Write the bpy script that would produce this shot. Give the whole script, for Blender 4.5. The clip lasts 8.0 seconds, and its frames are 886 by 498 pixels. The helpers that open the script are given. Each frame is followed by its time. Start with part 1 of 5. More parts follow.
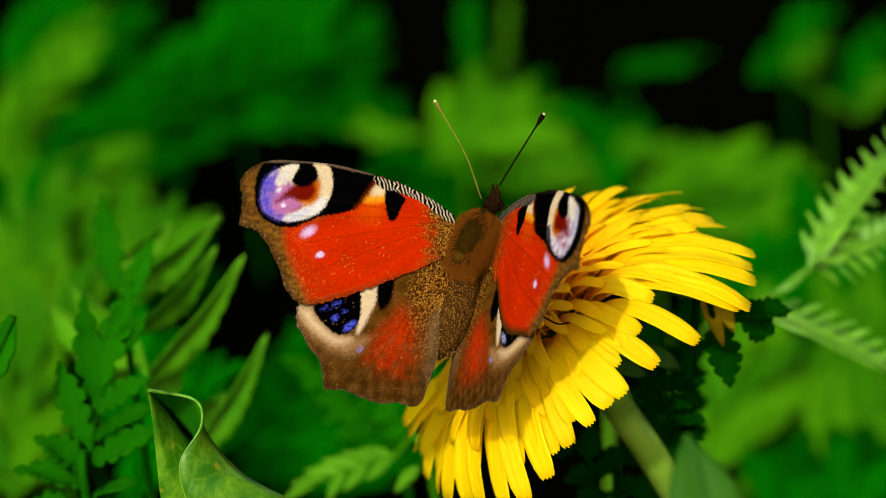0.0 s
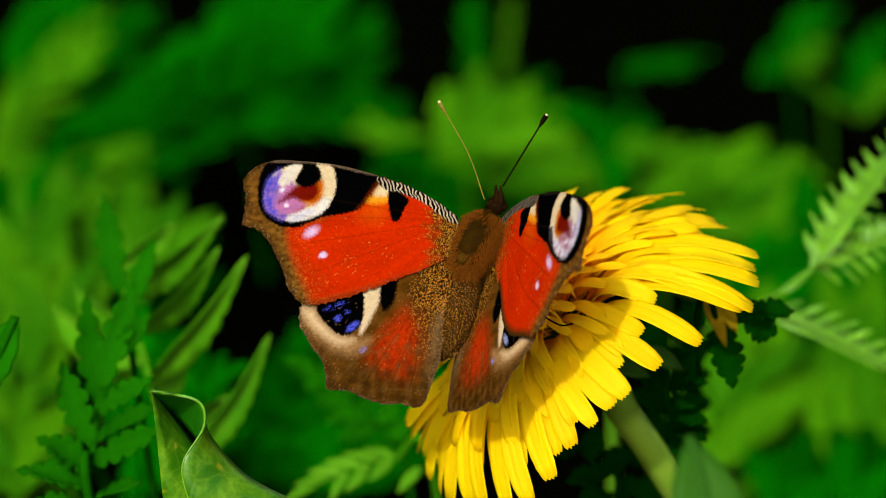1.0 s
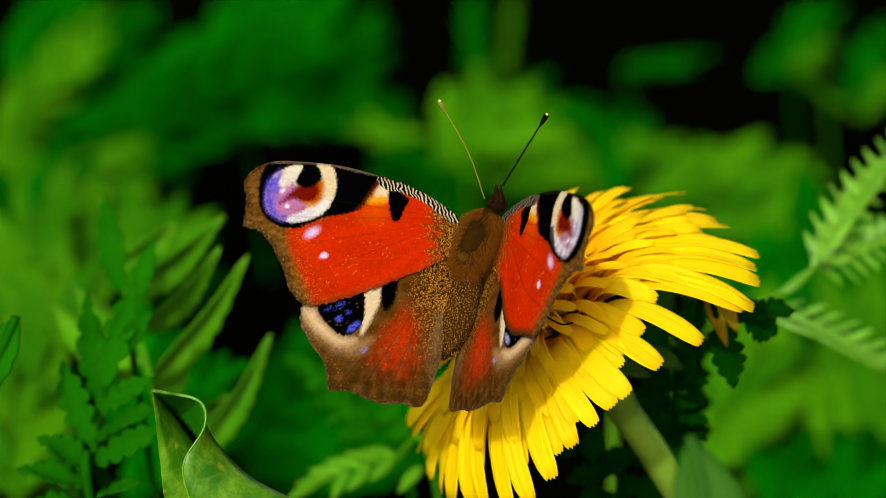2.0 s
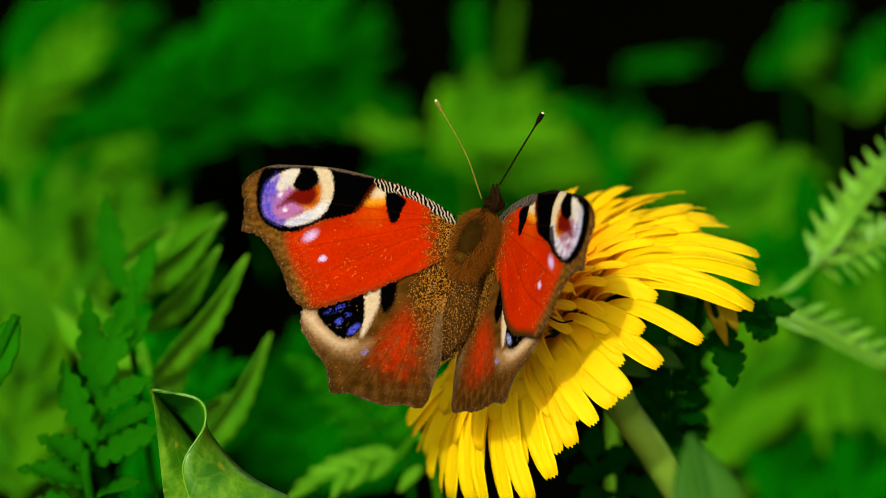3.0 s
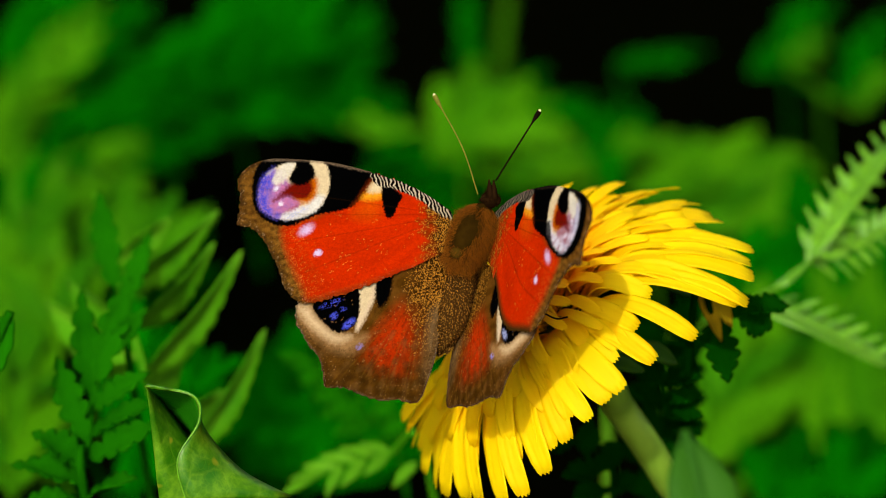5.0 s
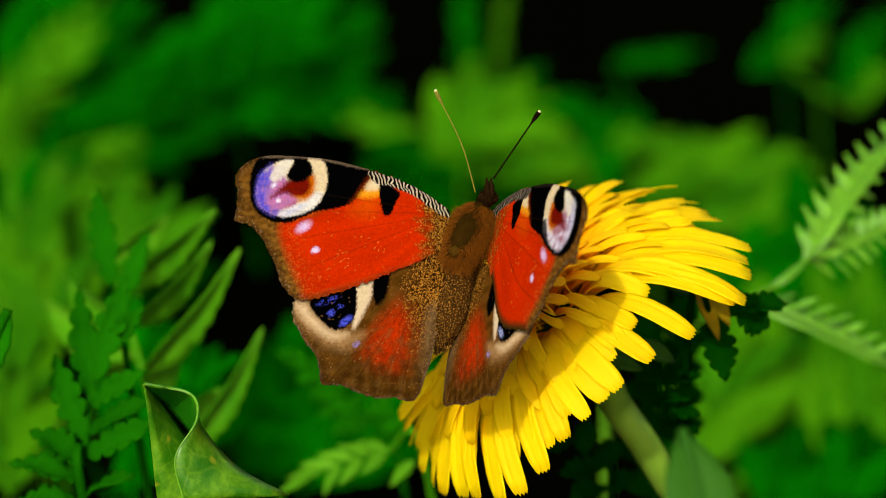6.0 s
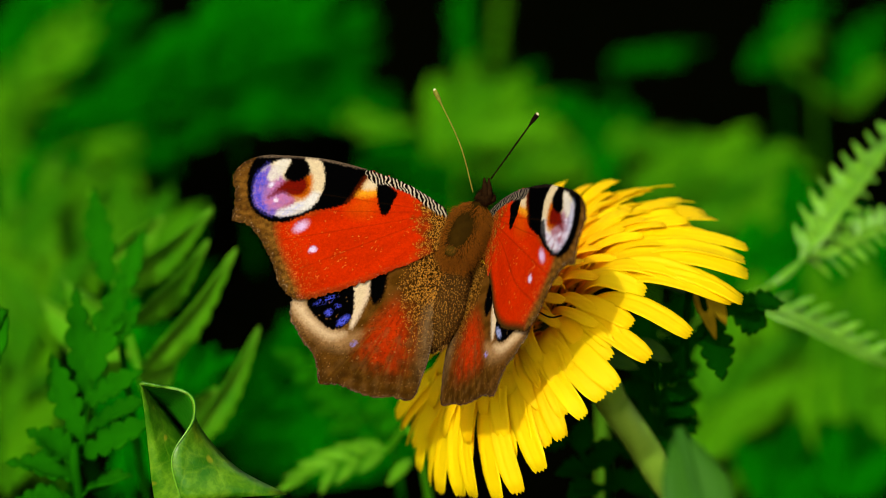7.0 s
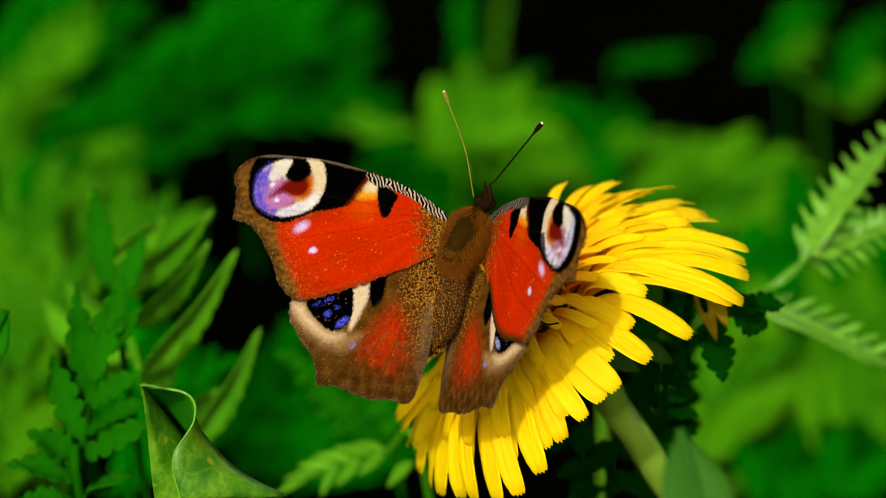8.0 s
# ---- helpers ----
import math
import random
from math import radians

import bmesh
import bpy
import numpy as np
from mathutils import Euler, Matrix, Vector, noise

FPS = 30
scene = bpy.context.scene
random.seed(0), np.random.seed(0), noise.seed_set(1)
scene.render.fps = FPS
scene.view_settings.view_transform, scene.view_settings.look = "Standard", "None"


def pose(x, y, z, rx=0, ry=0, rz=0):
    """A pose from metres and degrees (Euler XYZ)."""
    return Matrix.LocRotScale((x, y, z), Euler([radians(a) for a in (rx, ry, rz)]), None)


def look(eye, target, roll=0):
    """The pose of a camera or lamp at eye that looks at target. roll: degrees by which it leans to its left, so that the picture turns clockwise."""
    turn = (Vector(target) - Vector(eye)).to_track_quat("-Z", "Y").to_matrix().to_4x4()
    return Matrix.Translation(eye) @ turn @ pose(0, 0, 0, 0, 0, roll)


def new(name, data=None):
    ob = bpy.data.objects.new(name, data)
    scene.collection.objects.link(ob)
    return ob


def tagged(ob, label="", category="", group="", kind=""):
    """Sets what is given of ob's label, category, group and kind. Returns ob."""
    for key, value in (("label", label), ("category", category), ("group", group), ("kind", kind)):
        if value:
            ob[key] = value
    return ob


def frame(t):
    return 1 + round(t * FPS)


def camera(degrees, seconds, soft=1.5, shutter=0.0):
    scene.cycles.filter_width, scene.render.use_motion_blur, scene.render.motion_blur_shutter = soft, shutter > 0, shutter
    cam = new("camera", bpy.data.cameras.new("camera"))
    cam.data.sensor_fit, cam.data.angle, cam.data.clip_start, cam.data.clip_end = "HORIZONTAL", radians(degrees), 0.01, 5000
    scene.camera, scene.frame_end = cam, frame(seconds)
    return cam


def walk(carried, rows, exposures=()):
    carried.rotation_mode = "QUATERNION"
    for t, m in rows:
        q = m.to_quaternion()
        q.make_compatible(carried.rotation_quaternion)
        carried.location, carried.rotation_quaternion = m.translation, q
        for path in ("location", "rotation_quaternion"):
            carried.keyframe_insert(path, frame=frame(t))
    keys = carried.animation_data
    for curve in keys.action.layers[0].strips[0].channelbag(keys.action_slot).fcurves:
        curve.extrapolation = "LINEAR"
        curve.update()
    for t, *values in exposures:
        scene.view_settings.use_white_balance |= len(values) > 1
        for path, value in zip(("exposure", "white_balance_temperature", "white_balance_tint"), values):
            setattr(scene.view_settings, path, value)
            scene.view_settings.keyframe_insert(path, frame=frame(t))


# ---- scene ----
# A tortoiseshell-red butterfly with eyespots on a dandelion, seen close in a sunny weedy meadow.
# Working plane: slanted 25 degrees back from upright, through the flower, 32 cm above the ground.
SLANT = pose(0, 0, 0.32, 65, 0, 0)
FAR = 0.3343  # lens to working plane


def at(u, v, w):
    """Millimetres across, up and out of the slanted working plane, as a world point."""
    return SLANT @ Vector((u * 0.001, v * 0.001, w * 0.001))


def mm(x, y, z):
    return Vector((x * 0.001, y * 0.001, z * 0.001))


# camera: a tele macro lens that drifts slightly on its mount
cam = camera(20, 8.0, soft=0.8)
cam.data.dof.use_dof = True
cam.data.dof.focus_distance = 0.331
cam.data.dof.aperture_fstop = 17.0
PAN = [(0.0, 0.0, 0.0), (0.5, 2.6, 0.1), (1.0, 4.6, 1.4), (1.5, 6.0, 1.3), (3.0, 6.1, -0.7), (3.5, 4.6, -1.6),
       (4.0, 4.2, -4.2), (4.5, 0.3, -6.0), (6.0, -7.9, -10.9), (6.5, -9.6, -11.0), (7.0, -13.5, -12.4),
       (7.5, -13.9, -12.2), (8.0, -12.3, -9.7)]
STEP = 0.01289  # degrees
walk(cam, [(t, SLANT @ pose(0, 0, FAR, dy * STEP, dx * STEP, 0)) for t, dx, dy in PAN],
     exposures=((0.0, 0.35), (8.0, 0.35)))

# ---- world and sun ----
TO_SUN = (SLANT.to_3x3() @ Vector((-0.21, 0.33, 0.92))).normalized()
elevation, heading = math.asin(TO_SUN.z), math.atan2(TO_SUN.x, TO_SUN.y)
world = bpy.data.worlds.new("sky")
world.use_nodes = True
scene.world = world
sky = world.node_tree.nodes.new("ShaderNodeTexSky")
sky.sky_type, sky.sun_disc = "NISHITA", False
sky.sun_elevation, sky.sun_rotation = elevation, heading
sky.air_density, sky.dust_density, sky.ozone_density = 0.8, 6.0, 0.5  # hazy summer sky
background = world.node_tree.nodes["Background"]
background.inputs["Strength"].default_value = 0.15
world.node_tree.links.new(sky.outputs[0], background.inputs["Color"])
sun_data = bpy.data.lights.new("sun", "SUN")
sun_data.energy, sun_data.angle, sun_data.color = 2.6, radians(0.53), (1.0, 0.97, 0.88)
sun = new("sun", sun_data)
sun.matrix_world = look(TO_SUN * 5, (0, 0, 0))


# ---- materials ----
class Nodes:
    """A node material being put together."""

    def __init__(self, name, rough=0.5, spec=0.5):
        self.material = bpy.data.materials.new(name)
        self.material.use_nodes = True
        self.tree = self.material.node_tree
        self.bsdf = self.tree.nodes["Principled BSDF"]
        self.out = self.tree.nodes["Material Output"]
        self.bsdf.inputs["Roughness"].default_value = rough
        self.bsdf.inputs["Specular IOR Level"].default_value = spec
        self.coord = self.tree.nodes.new("ShaderNodeTexCoord")

    def add(self, kind, **inputs):
        node = self.tree.nodes.new(kind)
        for key, value in inputs.items():
            node.inputs[key.replace("_", " ")].default_value = value
        return node

    def link(self, a, b):
        self.tree.links.new(a, b)

    def noise(self, scale, detail=3, coord="Object"):
        node = self.add("ShaderNodeTexNoise", Scale=scale, Detail=detail)
        self.link(self.coord.outputs[coord], node.inputs["Vector"])
        return node.outputs["Fac"]

    def ramp(self, fac, stops):
        node = self.tree.nodes.new("ShaderNodeValToRGB")
        while len(node.color_ramp.elements) < len(stops):
            node.color_ramp.elements.new(0.5)
        for element, (place, colour) in zip(node.color_ramp.elements, stops):
            element.position, element.color = place, (*colour, 1)
        self.link(fac, node.inputs["Fac"])
        return node.outputs["Color"]

    def mix(self, fac, a, b, blend="MIX"):
        node = self.tree.nodes.new("ShaderNodeMix")
        node.data_type, node.blend_type = "RGBA", blend
        for value, socket in ((fac, node.inputs[0]), (a, node.inputs[6]), (b, node.inputs[7])):
            if hasattr(value, "is_linked"):
                self.link(value, socket)
            else:
                socket.default_value = value if socket == node.inputs[0] else (*value, 1)
        return node.outputs[2]

    def bump(self, height, strength, distance):
        node = self.add("ShaderNodeBump", Strength=strength, Distance=distance)
        self.link(height, node.inputs["Height"])
        self.link(node.outputs[0], self.bsdf.inputs["Normal"])

    def colour(self, socket, through_light=0.0, tint=(1, 1, 1)):
        self.link(socket, self.bsdf.inputs["Base Color"])
        if through_light:
            leaf = self.add("ShaderNodeBsdfTranslucent")
            self.link(self.mix(1.0, socket, tint, "MULTIPLY"), leaf.inputs["Color"])
            both = self.add("ShaderNodeMixShader", Fac=through_light)
            self.link(self.bsdf.outputs[0], both.inputs[1])
            self.link(leaf.outputs[0], both.inputs[2])
            self.link(both.outputs[0], self.out.inputs["Surface"])
        return self.material

    def random(self):
        return self.add("ShaderNodeObjectInfo").outputs["Random"]


def leaf_material(name, dark, light, rough=0.5, spec=0.16, through_light=0.3, scale=180, veins=0.0, vary=0.5):
    n = Nodes(name, rough, spec)
    fine = n.noise(scale, 4)
    broad = n.noise(scale / 6, 2)
    c = n.mix(fine, dark, light)
    c = n.mix(broad, n.mix(0.45, c, dark), c)
    c = n.mix(n.random(), n.mix(vary - 0.5, c, dark), n.mix(vary, c, light))
    height = n.noise(scale * 6, 3)
    if veins:
        # midrib along X, banded pale as if sunlit, and side veins slanting from it
        axis = n.add("ShaderNodeSeparateXYZ")
        n.link(n.coord.outputs["Object"], axis.inputs[0])
        def sums(op, a, b):
            node = n.tree.nodes.new("ShaderNodeMath")
            node.operation = op
            for value, socket in ((a, node.inputs[0]), (b, node.inputs[1])):
                if hasattr(value, "is_linked"):
                    n.link(value, socket)
                else:
                    socket.default_value = value
            return node.outputs[0]
        off = sums("ABSOLUTE", axis.outputs["Y"], 0.0)
        wave = sums("SINE", sums("MULTIPLY", sums("SUBTRACT", axis.outputs["X"], off), 3000.0), 0.0)
        side = n.ramp(wave, [(0.75, (0, 0, 0)), (1.0, (0.3, 0.3, 0.3))])
        rib = n.ramp(sums("MULTIPLY", off, 1000.0), [(0.1, (1, 1, 1)), (0.95, (0, 0, 0))])
        lines = n.mix(1.0, side, rib, "LIGHTEN")
        c = n.mix(n.mix(1.0, lines, (veins, veins, veins), "MULTIPLY"), c, (0.16, 0.34, 0.02))
        height = n.mix(0.6, height, lines)
    n.bump(height, 0.35, 0.0004)
    return n.colour(c, through_light, (0.7, 1.0, 0.3))


def plain(name, dark, light, scale, rough=0.7, spec=0.3, bump=0.3, depth=0.0002):
    n = Nodes(name, rough, spec)
    n.bump(n.noise(scale * 3, 4), bump, depth)
    return n.colour(n.mix(n.noise(scale, 4), dark, light))


M_FERN = leaf_material("tansy leaf", (0.0002, 0.032, 0.0002), (0.012, 0.155, 0.0008), 0.6, 0.0)
# darker copy of the tansy leaf, the dandelion's shade put into its colour
M_FERN_SHADED = leaf_material("shaded fern leaf", (0.0001, 0.009, 0.0001), (0.002, 0.05, 0.0003), 0.6, 0.0)
M_FERN_MID = leaf_material("green fern leaf", (0.008, 0.14, 0.0006), (0.105, 0.35, 0.005), 0.5, 0.03, veins=0.3)
M_FERN_LIGHT = leaf_material("young fern leaf", (0.045, 0.22, 0.002), (0.19, 0.46, 0.016), 0.34, 0.5)


def veined_material(name, dark, light):
    n = Nodes(name, 0.33, 0.35)
    c = n.mix(n.ramp(n.noise(300, 6), [(0.36, (0, 0, 0)), (0.62, (1, 1, 1))]), dark, light)
    c = n.mix(n.ramp(n.noise(1500, 4), [(0.42, (0, 0, 0)), (0.6, (1, 1, 1))]), n.mix(0.4, c, dark), c)
    # net of fine veins within wider meshes, drawn along bent lines
    bent = n.add("ShaderNodeMixRGB")
    bent.inputs[0].default_value = 0.0015
    n.link(n.coord.outputs["Object"], bent.inputs[1])
    warp = n.add("ShaderNodeTexNoise", Scale=260.0, Detail=3.0)
    n.link(n.coord.outputs["Object"], warp.inputs["Vector"])
    n.link(warp.outputs["Color"], bent.inputs[2])
    height = n.noise(900, 3)
    for size, edge, show in ((900.0, 0.07, 0.08), (230.0, 0.05, 0.14)):
        cells = n.add("ShaderNodeTexVoronoi", Scale=size)
        cells.feature = "DISTANCE_TO_EDGE"
        n.link(bent.outputs[0], cells.inputs["Vector"])
        vein = n.ramp(cells.outputs["Distance"], [(0.0, (1, 1, 1)), (edge, (0, 0, 0))])
        c = n.mix(vein, c, n.mix(show * 0.75, c, (0.36, 0.54, 0.03)))
        height = n.mix(0.45, height, n.ramp(cells.outputs["Distance"], [(0.0, (0, 0, 0)), (edge * 4, (1, 1, 1))]))
    spots = n.ramp(n.noise(240, 1), [(0.70, (0, 0, 0)), (0.73, (1, 1, 1))])
    c = n.mix(spots, c, n.mix(0.5, c, (0.50, 0.36, 0.02)))
    n.bump(height, 0.25, 0.0004)
    return n.colour(c, 0.3, (1.0, 1.0, 0.4))


M_LEAF = veined_material("broad leaf", (0.026, 0.15, 0.001), (0.12, 0.30, 0.008))
M_LEAF_UPPER = leaf_material("dark upper leaf side", (0.005, 0.13, 0.0008), (0.03, 0.28, 0.003), 0.4, spec=0.25)
M_PALE_LEAF = leaf_material("pale grey-green leaf", (0.011, 0.072, 0.002), (0.032, 0.125, 0.006), 0.55, spec=0.08)
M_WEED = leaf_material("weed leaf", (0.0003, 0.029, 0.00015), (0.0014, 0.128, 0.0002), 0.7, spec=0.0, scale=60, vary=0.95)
# lit copy of the weed leaf, its sunlight put into a yellower green
M_WEED_SUNLIT = leaf_material("sunlit weed leaf", (0.005, 0.085, 0.0002), (0.052, 0.205, 0.0008), 0.6, spec=0.02, scale=60, vary=0.9)
M_STEM = plain("pale green stem", (0.045, 0.14, 0.004), (0.22, 0.36, 0.03), 140, 0.32, 0.4)
M_BRACT = plain("green bract", (0.004, 0.03, 0.001), (0.03, 0.09, 0.003), 250, 0.6, 0.08)
# blacker than real soil: the shade between the plants is put into its colour
M_SOIL = plain("shade-black soil", (0.0003, 0.0004, 0.0001), (0.0008, 0.001, 0.0002), 40, 1.0, 0.0, 0.6, 0.004)


M_WITHERED = plain("withered petal", (0.07, 0.05, 0.002), (0.26, 0.18, 0.004), 260, 0.8, 0.0)


def petal_material():
    n = Nodes("dandelion petal", 0.6, 0.12)
    c = n.mix(n.noise(220, 3), (0.94, 0.75, 0.0), (0.97, 0.81, 0.001))
    c = n.mix(n.random(), c, (0.95, 0.72, 0.0))
    # deeper orange towards the petal's foot
    axis = n.add("ShaderNodeSeparateXYZ")
    n.link(n.coord.outputs["Object"], axis.inputs[0])
    reach = n.add("ShaderNodeMapRange")
    n.link(axis.outputs["Z"], reach.inputs["Value"])
    reach.inputs["From Min"].default_value, reach.inputs["From Max"].default_value = 0.006, 0.017
    c = n.mix(reach.outputs[0], (0.95, 0.47, 0.0), c)
    grain = n.add("ShaderNodeTexWave", Scale=420.0, Distortion=2.0, Detail=2.0)
    grain.bands_direction = "Y"
    n.link(n.coord.outputs["Object"], grain.inputs["Vector"])
    n.bump(grain.outputs["Fac"], 0.3, 0.0001)
    return n.colour(c, 0.58, (1.0, 1.0, 0.2))


M_PETAL = petal_material()
M_STYLE = plain("orange-yellow style", (0.75, 0.38, 0.002), (0.95, 0.62, 0.004), 900, 0.6, 0.1)


def wing_material(name):
    n = Nodes(name, 0.8, 0.0)
    paint = n.add("ShaderNodeVertexColor")
    paint.layer_name = "scales"
    shade = n.ramp(n.noise(5200, 2), [(0.3, (0.87, 0.87, 0.87)), (0.7, (1.06, 1.06, 1.06))])
    shade = n.mix(1.0, shade, n.ramp(n.noise(1900, 3), [(0.3, (0.88, 0.88, 0.88)), (0.65, (1.05, 1.05, 1.05))]), "MULTIPLY")
    c = n.mix(1.0, paint.outputs["Color"], shade, "MULTIPLY")
    n.bump(n.noise(4200, 2), 0.35, 0.00008)
    return n.colour(c)


M_WING = wing_material("wing scales")
M_UNDER = plain("dark wing underside", (0.0078, 0.00624, 0.00468), (0.039, 0.0273, 0.0156), 900)
def fur_material(name, dark, light):
    n = Nodes(name, 0.75, 0.05)
    hair = n.add("ShaderNodeNewGeometry")
    return n.colour(n.mix(n.ramp(hair.outputs["Random Per Island"], [(0.1, (0, 0, 0)), (1.0, (1, 1, 1))]), dark, light))


M_FUR = fur_material("brown fur", (0.010, 0.003, 0.0003), (0.25, 0.078, 0.003))
M_BODY = plain("dark brown chitin", (0.001, 0.0006, 0.0003), (0.016, 0.006, 0.0015), 2600, 0.8, 0.0)
def scaly(name, dark, grain, size, share):
    n = Nodes(name, 0.8, 0.0)
    fac = n.ramp(n.noise(size, 2), [(share, (0, 0, 0)), (share + 0.08, (1, 1, 1))])
    c = n.mix(fac, n.mix(n.noise(500, 2), dark, (0.045, 0.019, 0.003)), grain)
    n.bump(n.noise(size, 2), 0.5, 0.0001)
    return n.colour(c)


M_ABDOMEN = scaly("gold-dusted dark abdomen", (0.006, 0.003, 0.001), (0.22, 0.105, 0.015), 5200, 0.57)
M_HEAD = plain("dark brown head scales", (0.001, 0.0006, 0.0003), (0.022, 0.010, 0.003), 2200, 0.8, 0.0, 0.6, 0.0001)
M_THORAX = plain("dark olive thorax plate", (0.0015, 0.0008, 0.0002), (0.030, 0.015, 0.0015), 650, 0.8, 0.0, 0.3, 0.0001)
M_SCUTELLUM = plain("olive gold scutellum", (0.006, 0.003, 0.0006), (0.06, 0.032, 0.003), 900, 0.8, 0.0, 0.3, 0.0001)
M_BLACK = plain("black chitin", (0.002, 0.0015, 0.001), (0.010, 0.006, 0.003), 1500, 0.8, 0.0)
M_ANTENNA = plain("brown antenna", (0.05, 0.055, 0.004), (0.20, 0.20, 0.022), 3000, 0.6, 0.05)
M_GOLD = fur_material("golden brown scales", (0.0078, 0.0039, 0.00078), (0.2574, 0.1209, 0.0156))
M_GREY = fur_material("grey-brown hair", (0.03, 0.022, 0.012), (0.22, 0.17, 0.10))
M_TIP = plain("pale antenna tip", (0.468, 0.39, 0.195), (0.624, 0.546, 0.312), 900, 0.5)


# ---- mesh tools ----
def part(name, bm, material, parent=None, label="", smooth=True):
    mesh = bpy.data.meshes.new(name)
    bmesh.ops.recalc_face_normals(bm, faces=bm.faces)
    bm.to_mesh(mesh)
    bm.free()
    if smooth:
        mesh.shade_smooth()
    mesh.materials.append(material)
    ob = new(name, mesh)
    ob.parent = parent
    return tagged(ob, label)


def tube(points, radii, sides=8):
    """A closed tube along points, with a radius at each."""
    bm = bmesh.new()
    rings = []
    for i, p in enumerate(points):
        along = (points[min(i + 1, len(points) - 1)] - points[max(i - 1, 0)]).normalized()
        across = along.orthogonal().normalized() if not rings else (across - along * across.dot(along)).normalized()
        other = along.cross(across)
        r = radii[min(i, len(radii) - 1)]
        rings.append([bm.verts.new(p + (across * math.cos(a) + other * math.sin(a)) * r)
                      for a in (2 * math.pi * k / sides for k in range(sides))])
    for a, b in zip(rings, rings[1:]):
        for k in range(sides):
            bm.faces.new((a[k], a[(k + 1) % sides], b[(k + 1) % sides], b[k]))
    bm.faces.new(rings[0][::-1])
    bm.faces.new(rings[-1])
    return bm


def curve(points, steps=8):
    """A smooth line through points."""
    pts = [2 * points[0] - points[1], *points, 2 * points[-1] - points[-2]]
    line = []
    for a, b, c, d in zip(pts, pts[1:], pts[2:], pts[3:]):
        for k in range(steps):
            t = k / steps
            line.append(0.5 * (2 * b + (c - a) * t + (2 * a - 5 * b + 4 * c - d) * t * t + (3 * b - a - 3 * c + d) * t ** 3))
    return line + [points[-1]]


def sheet(rows, thick):
    """A thin closed skin over a grid of points."""
    bm = bmesh.new()
    n, k = len(rows), len(rows[0])
    def normal(i, j):
        a = rows[min(i + 1, n - 1)][j] - rows[max(i - 1, 0)][j]
        b = rows[i][min(j + 1, k - 1)] - rows[i][max(j - 1, 0)]
        c = a.cross(b)
        return c.normalized() if c.length > 1e-14 else Vector((0, 0, 1))
    top = [[bm.verts.new(p) for p in row] for row in rows]
    low = [[bm.verts.new(rows[i][j] - normal(i, j) * thick) for j in range(k)] for i in range(n)]
    for i in range(n - 1):
        for j in range(k - 1):
            bm.faces.new((top[i][j], top[i + 1][j], top[i + 1][j + 1], top[i][j + 1]))
            bm.faces.new((low[i][j], low[i][j + 1], low[i + 1][j + 1], low[i + 1][j]))
    for i in range(n - 1):
        for j in (0, k - 1):
            bm.faces.new((top[i][j], top[i + 1][j], low[i + 1][j], low[i][j]))
    for j in range(k - 1):
        for i in (0, n - 1):
            bm.faces.new((top[i][j], top[i][j + 1], low[i][j + 1], low[i][j]))
    return bm


def blade(length, width, teeth=0, depth=0.3, fold=0.25, bend=0.15, thick=0.0003, steps=12, wide=0.4, wave=0.0, seed=0):
    """A leaf blade along +X: widest at `wide` of its length, folded along its midrib, bent down, with toothed edges."""
    rnd = random.Random(seed)
    rows = []
    n = max(steps, teeth * 6)
    for i in range(n + 1):
        t = i / n
        form = math.sin(math.pi * t ** (math.log(0.5) / math.log(wide))) ** 0.8 if 0 < t < 1 else 0.0
        row = []
        for s in (-1, -0.5, 0, 0.5, 1):
            half = width / 2 * max(form, 0.03)
            if teeth and abs(s) == 1:
                half *= 1 - depth * (1 - abs(math.sin(math.pi * t * teeth)) ** 0.6) * (0.93 + 0.14 * rnd.random())
            y = s * half
            x = length * t + (abs(s) * width * (0.06 + 0.2 * depth) if teeth else 0) * form
            z = fold * abs(y) - bend * length * t * t + wave * width * math.sin(9 * t + 2 * s)
            row.append(Vector((x, y, z)))
        rows.append(row)
    return sheet(rows, thick)


def span(base, tip, facing=None):
    """The pose at base with +X towards tip and +Z as near to facing as it goes."""
    x = (tip - base).normalized()
    z = facing or Vector((0, 0, 1))
    z = (z - x * z.dot(x)).normalized()
    y = z.cross(x)
    return Matrix.Translation(base) @ Matrix((x, y, z)).transposed().to_4x4()


def thing(name, place, label, category, group="", kind=""):
    ob = new(name)
    ob.empty_display_size = 0.01
    ob.matrix_world = place if isinstance(place, Matrix) else Matrix.Translation(place)
    return tagged(ob, label, category, group, kind)


BACK = SLANT.to_3x3() @ Vector((0, 0, 1))
RISE = SLANT.to_3x3() @ Vector((0, 1, 0))


# ---- ground ----
def build_ground():
    bm = bmesh.new()
    n = 90
    grid = []
    for i in range(n + 1):
        row = []
        for j in range(n + 1):
            x, y = ((2 * k / n - 1) for k in (i, j))
            x, y = (math.copysign(abs(c) ** 5 * 300 + abs(c) * 1.2, c) for c in (x, y))
            z = 0.012 * noise.noise(Vector((x * 9, y * 9, 0))) + 0.006 * noise.noise(Vector((x * 31, y * 31, 4)))
            row.append(bm.verts.new((x, y + 0.3, z)))
        grid.append(row)
    for i in range(n):
        for j in range(n):
            bm.faces.new((grid[i][j], grid[i + 1][j], grid[i + 1][j + 1], grid[i][j + 1]))
    tagged(part("ground", bm, M_SOIL), "bare soil, coloured near black for the shade under the meadow plants", "ground", kind="structure")


build_ground()


# ---- dandelion ----
FLOWER = at(17.8, -13.7, -21.0)
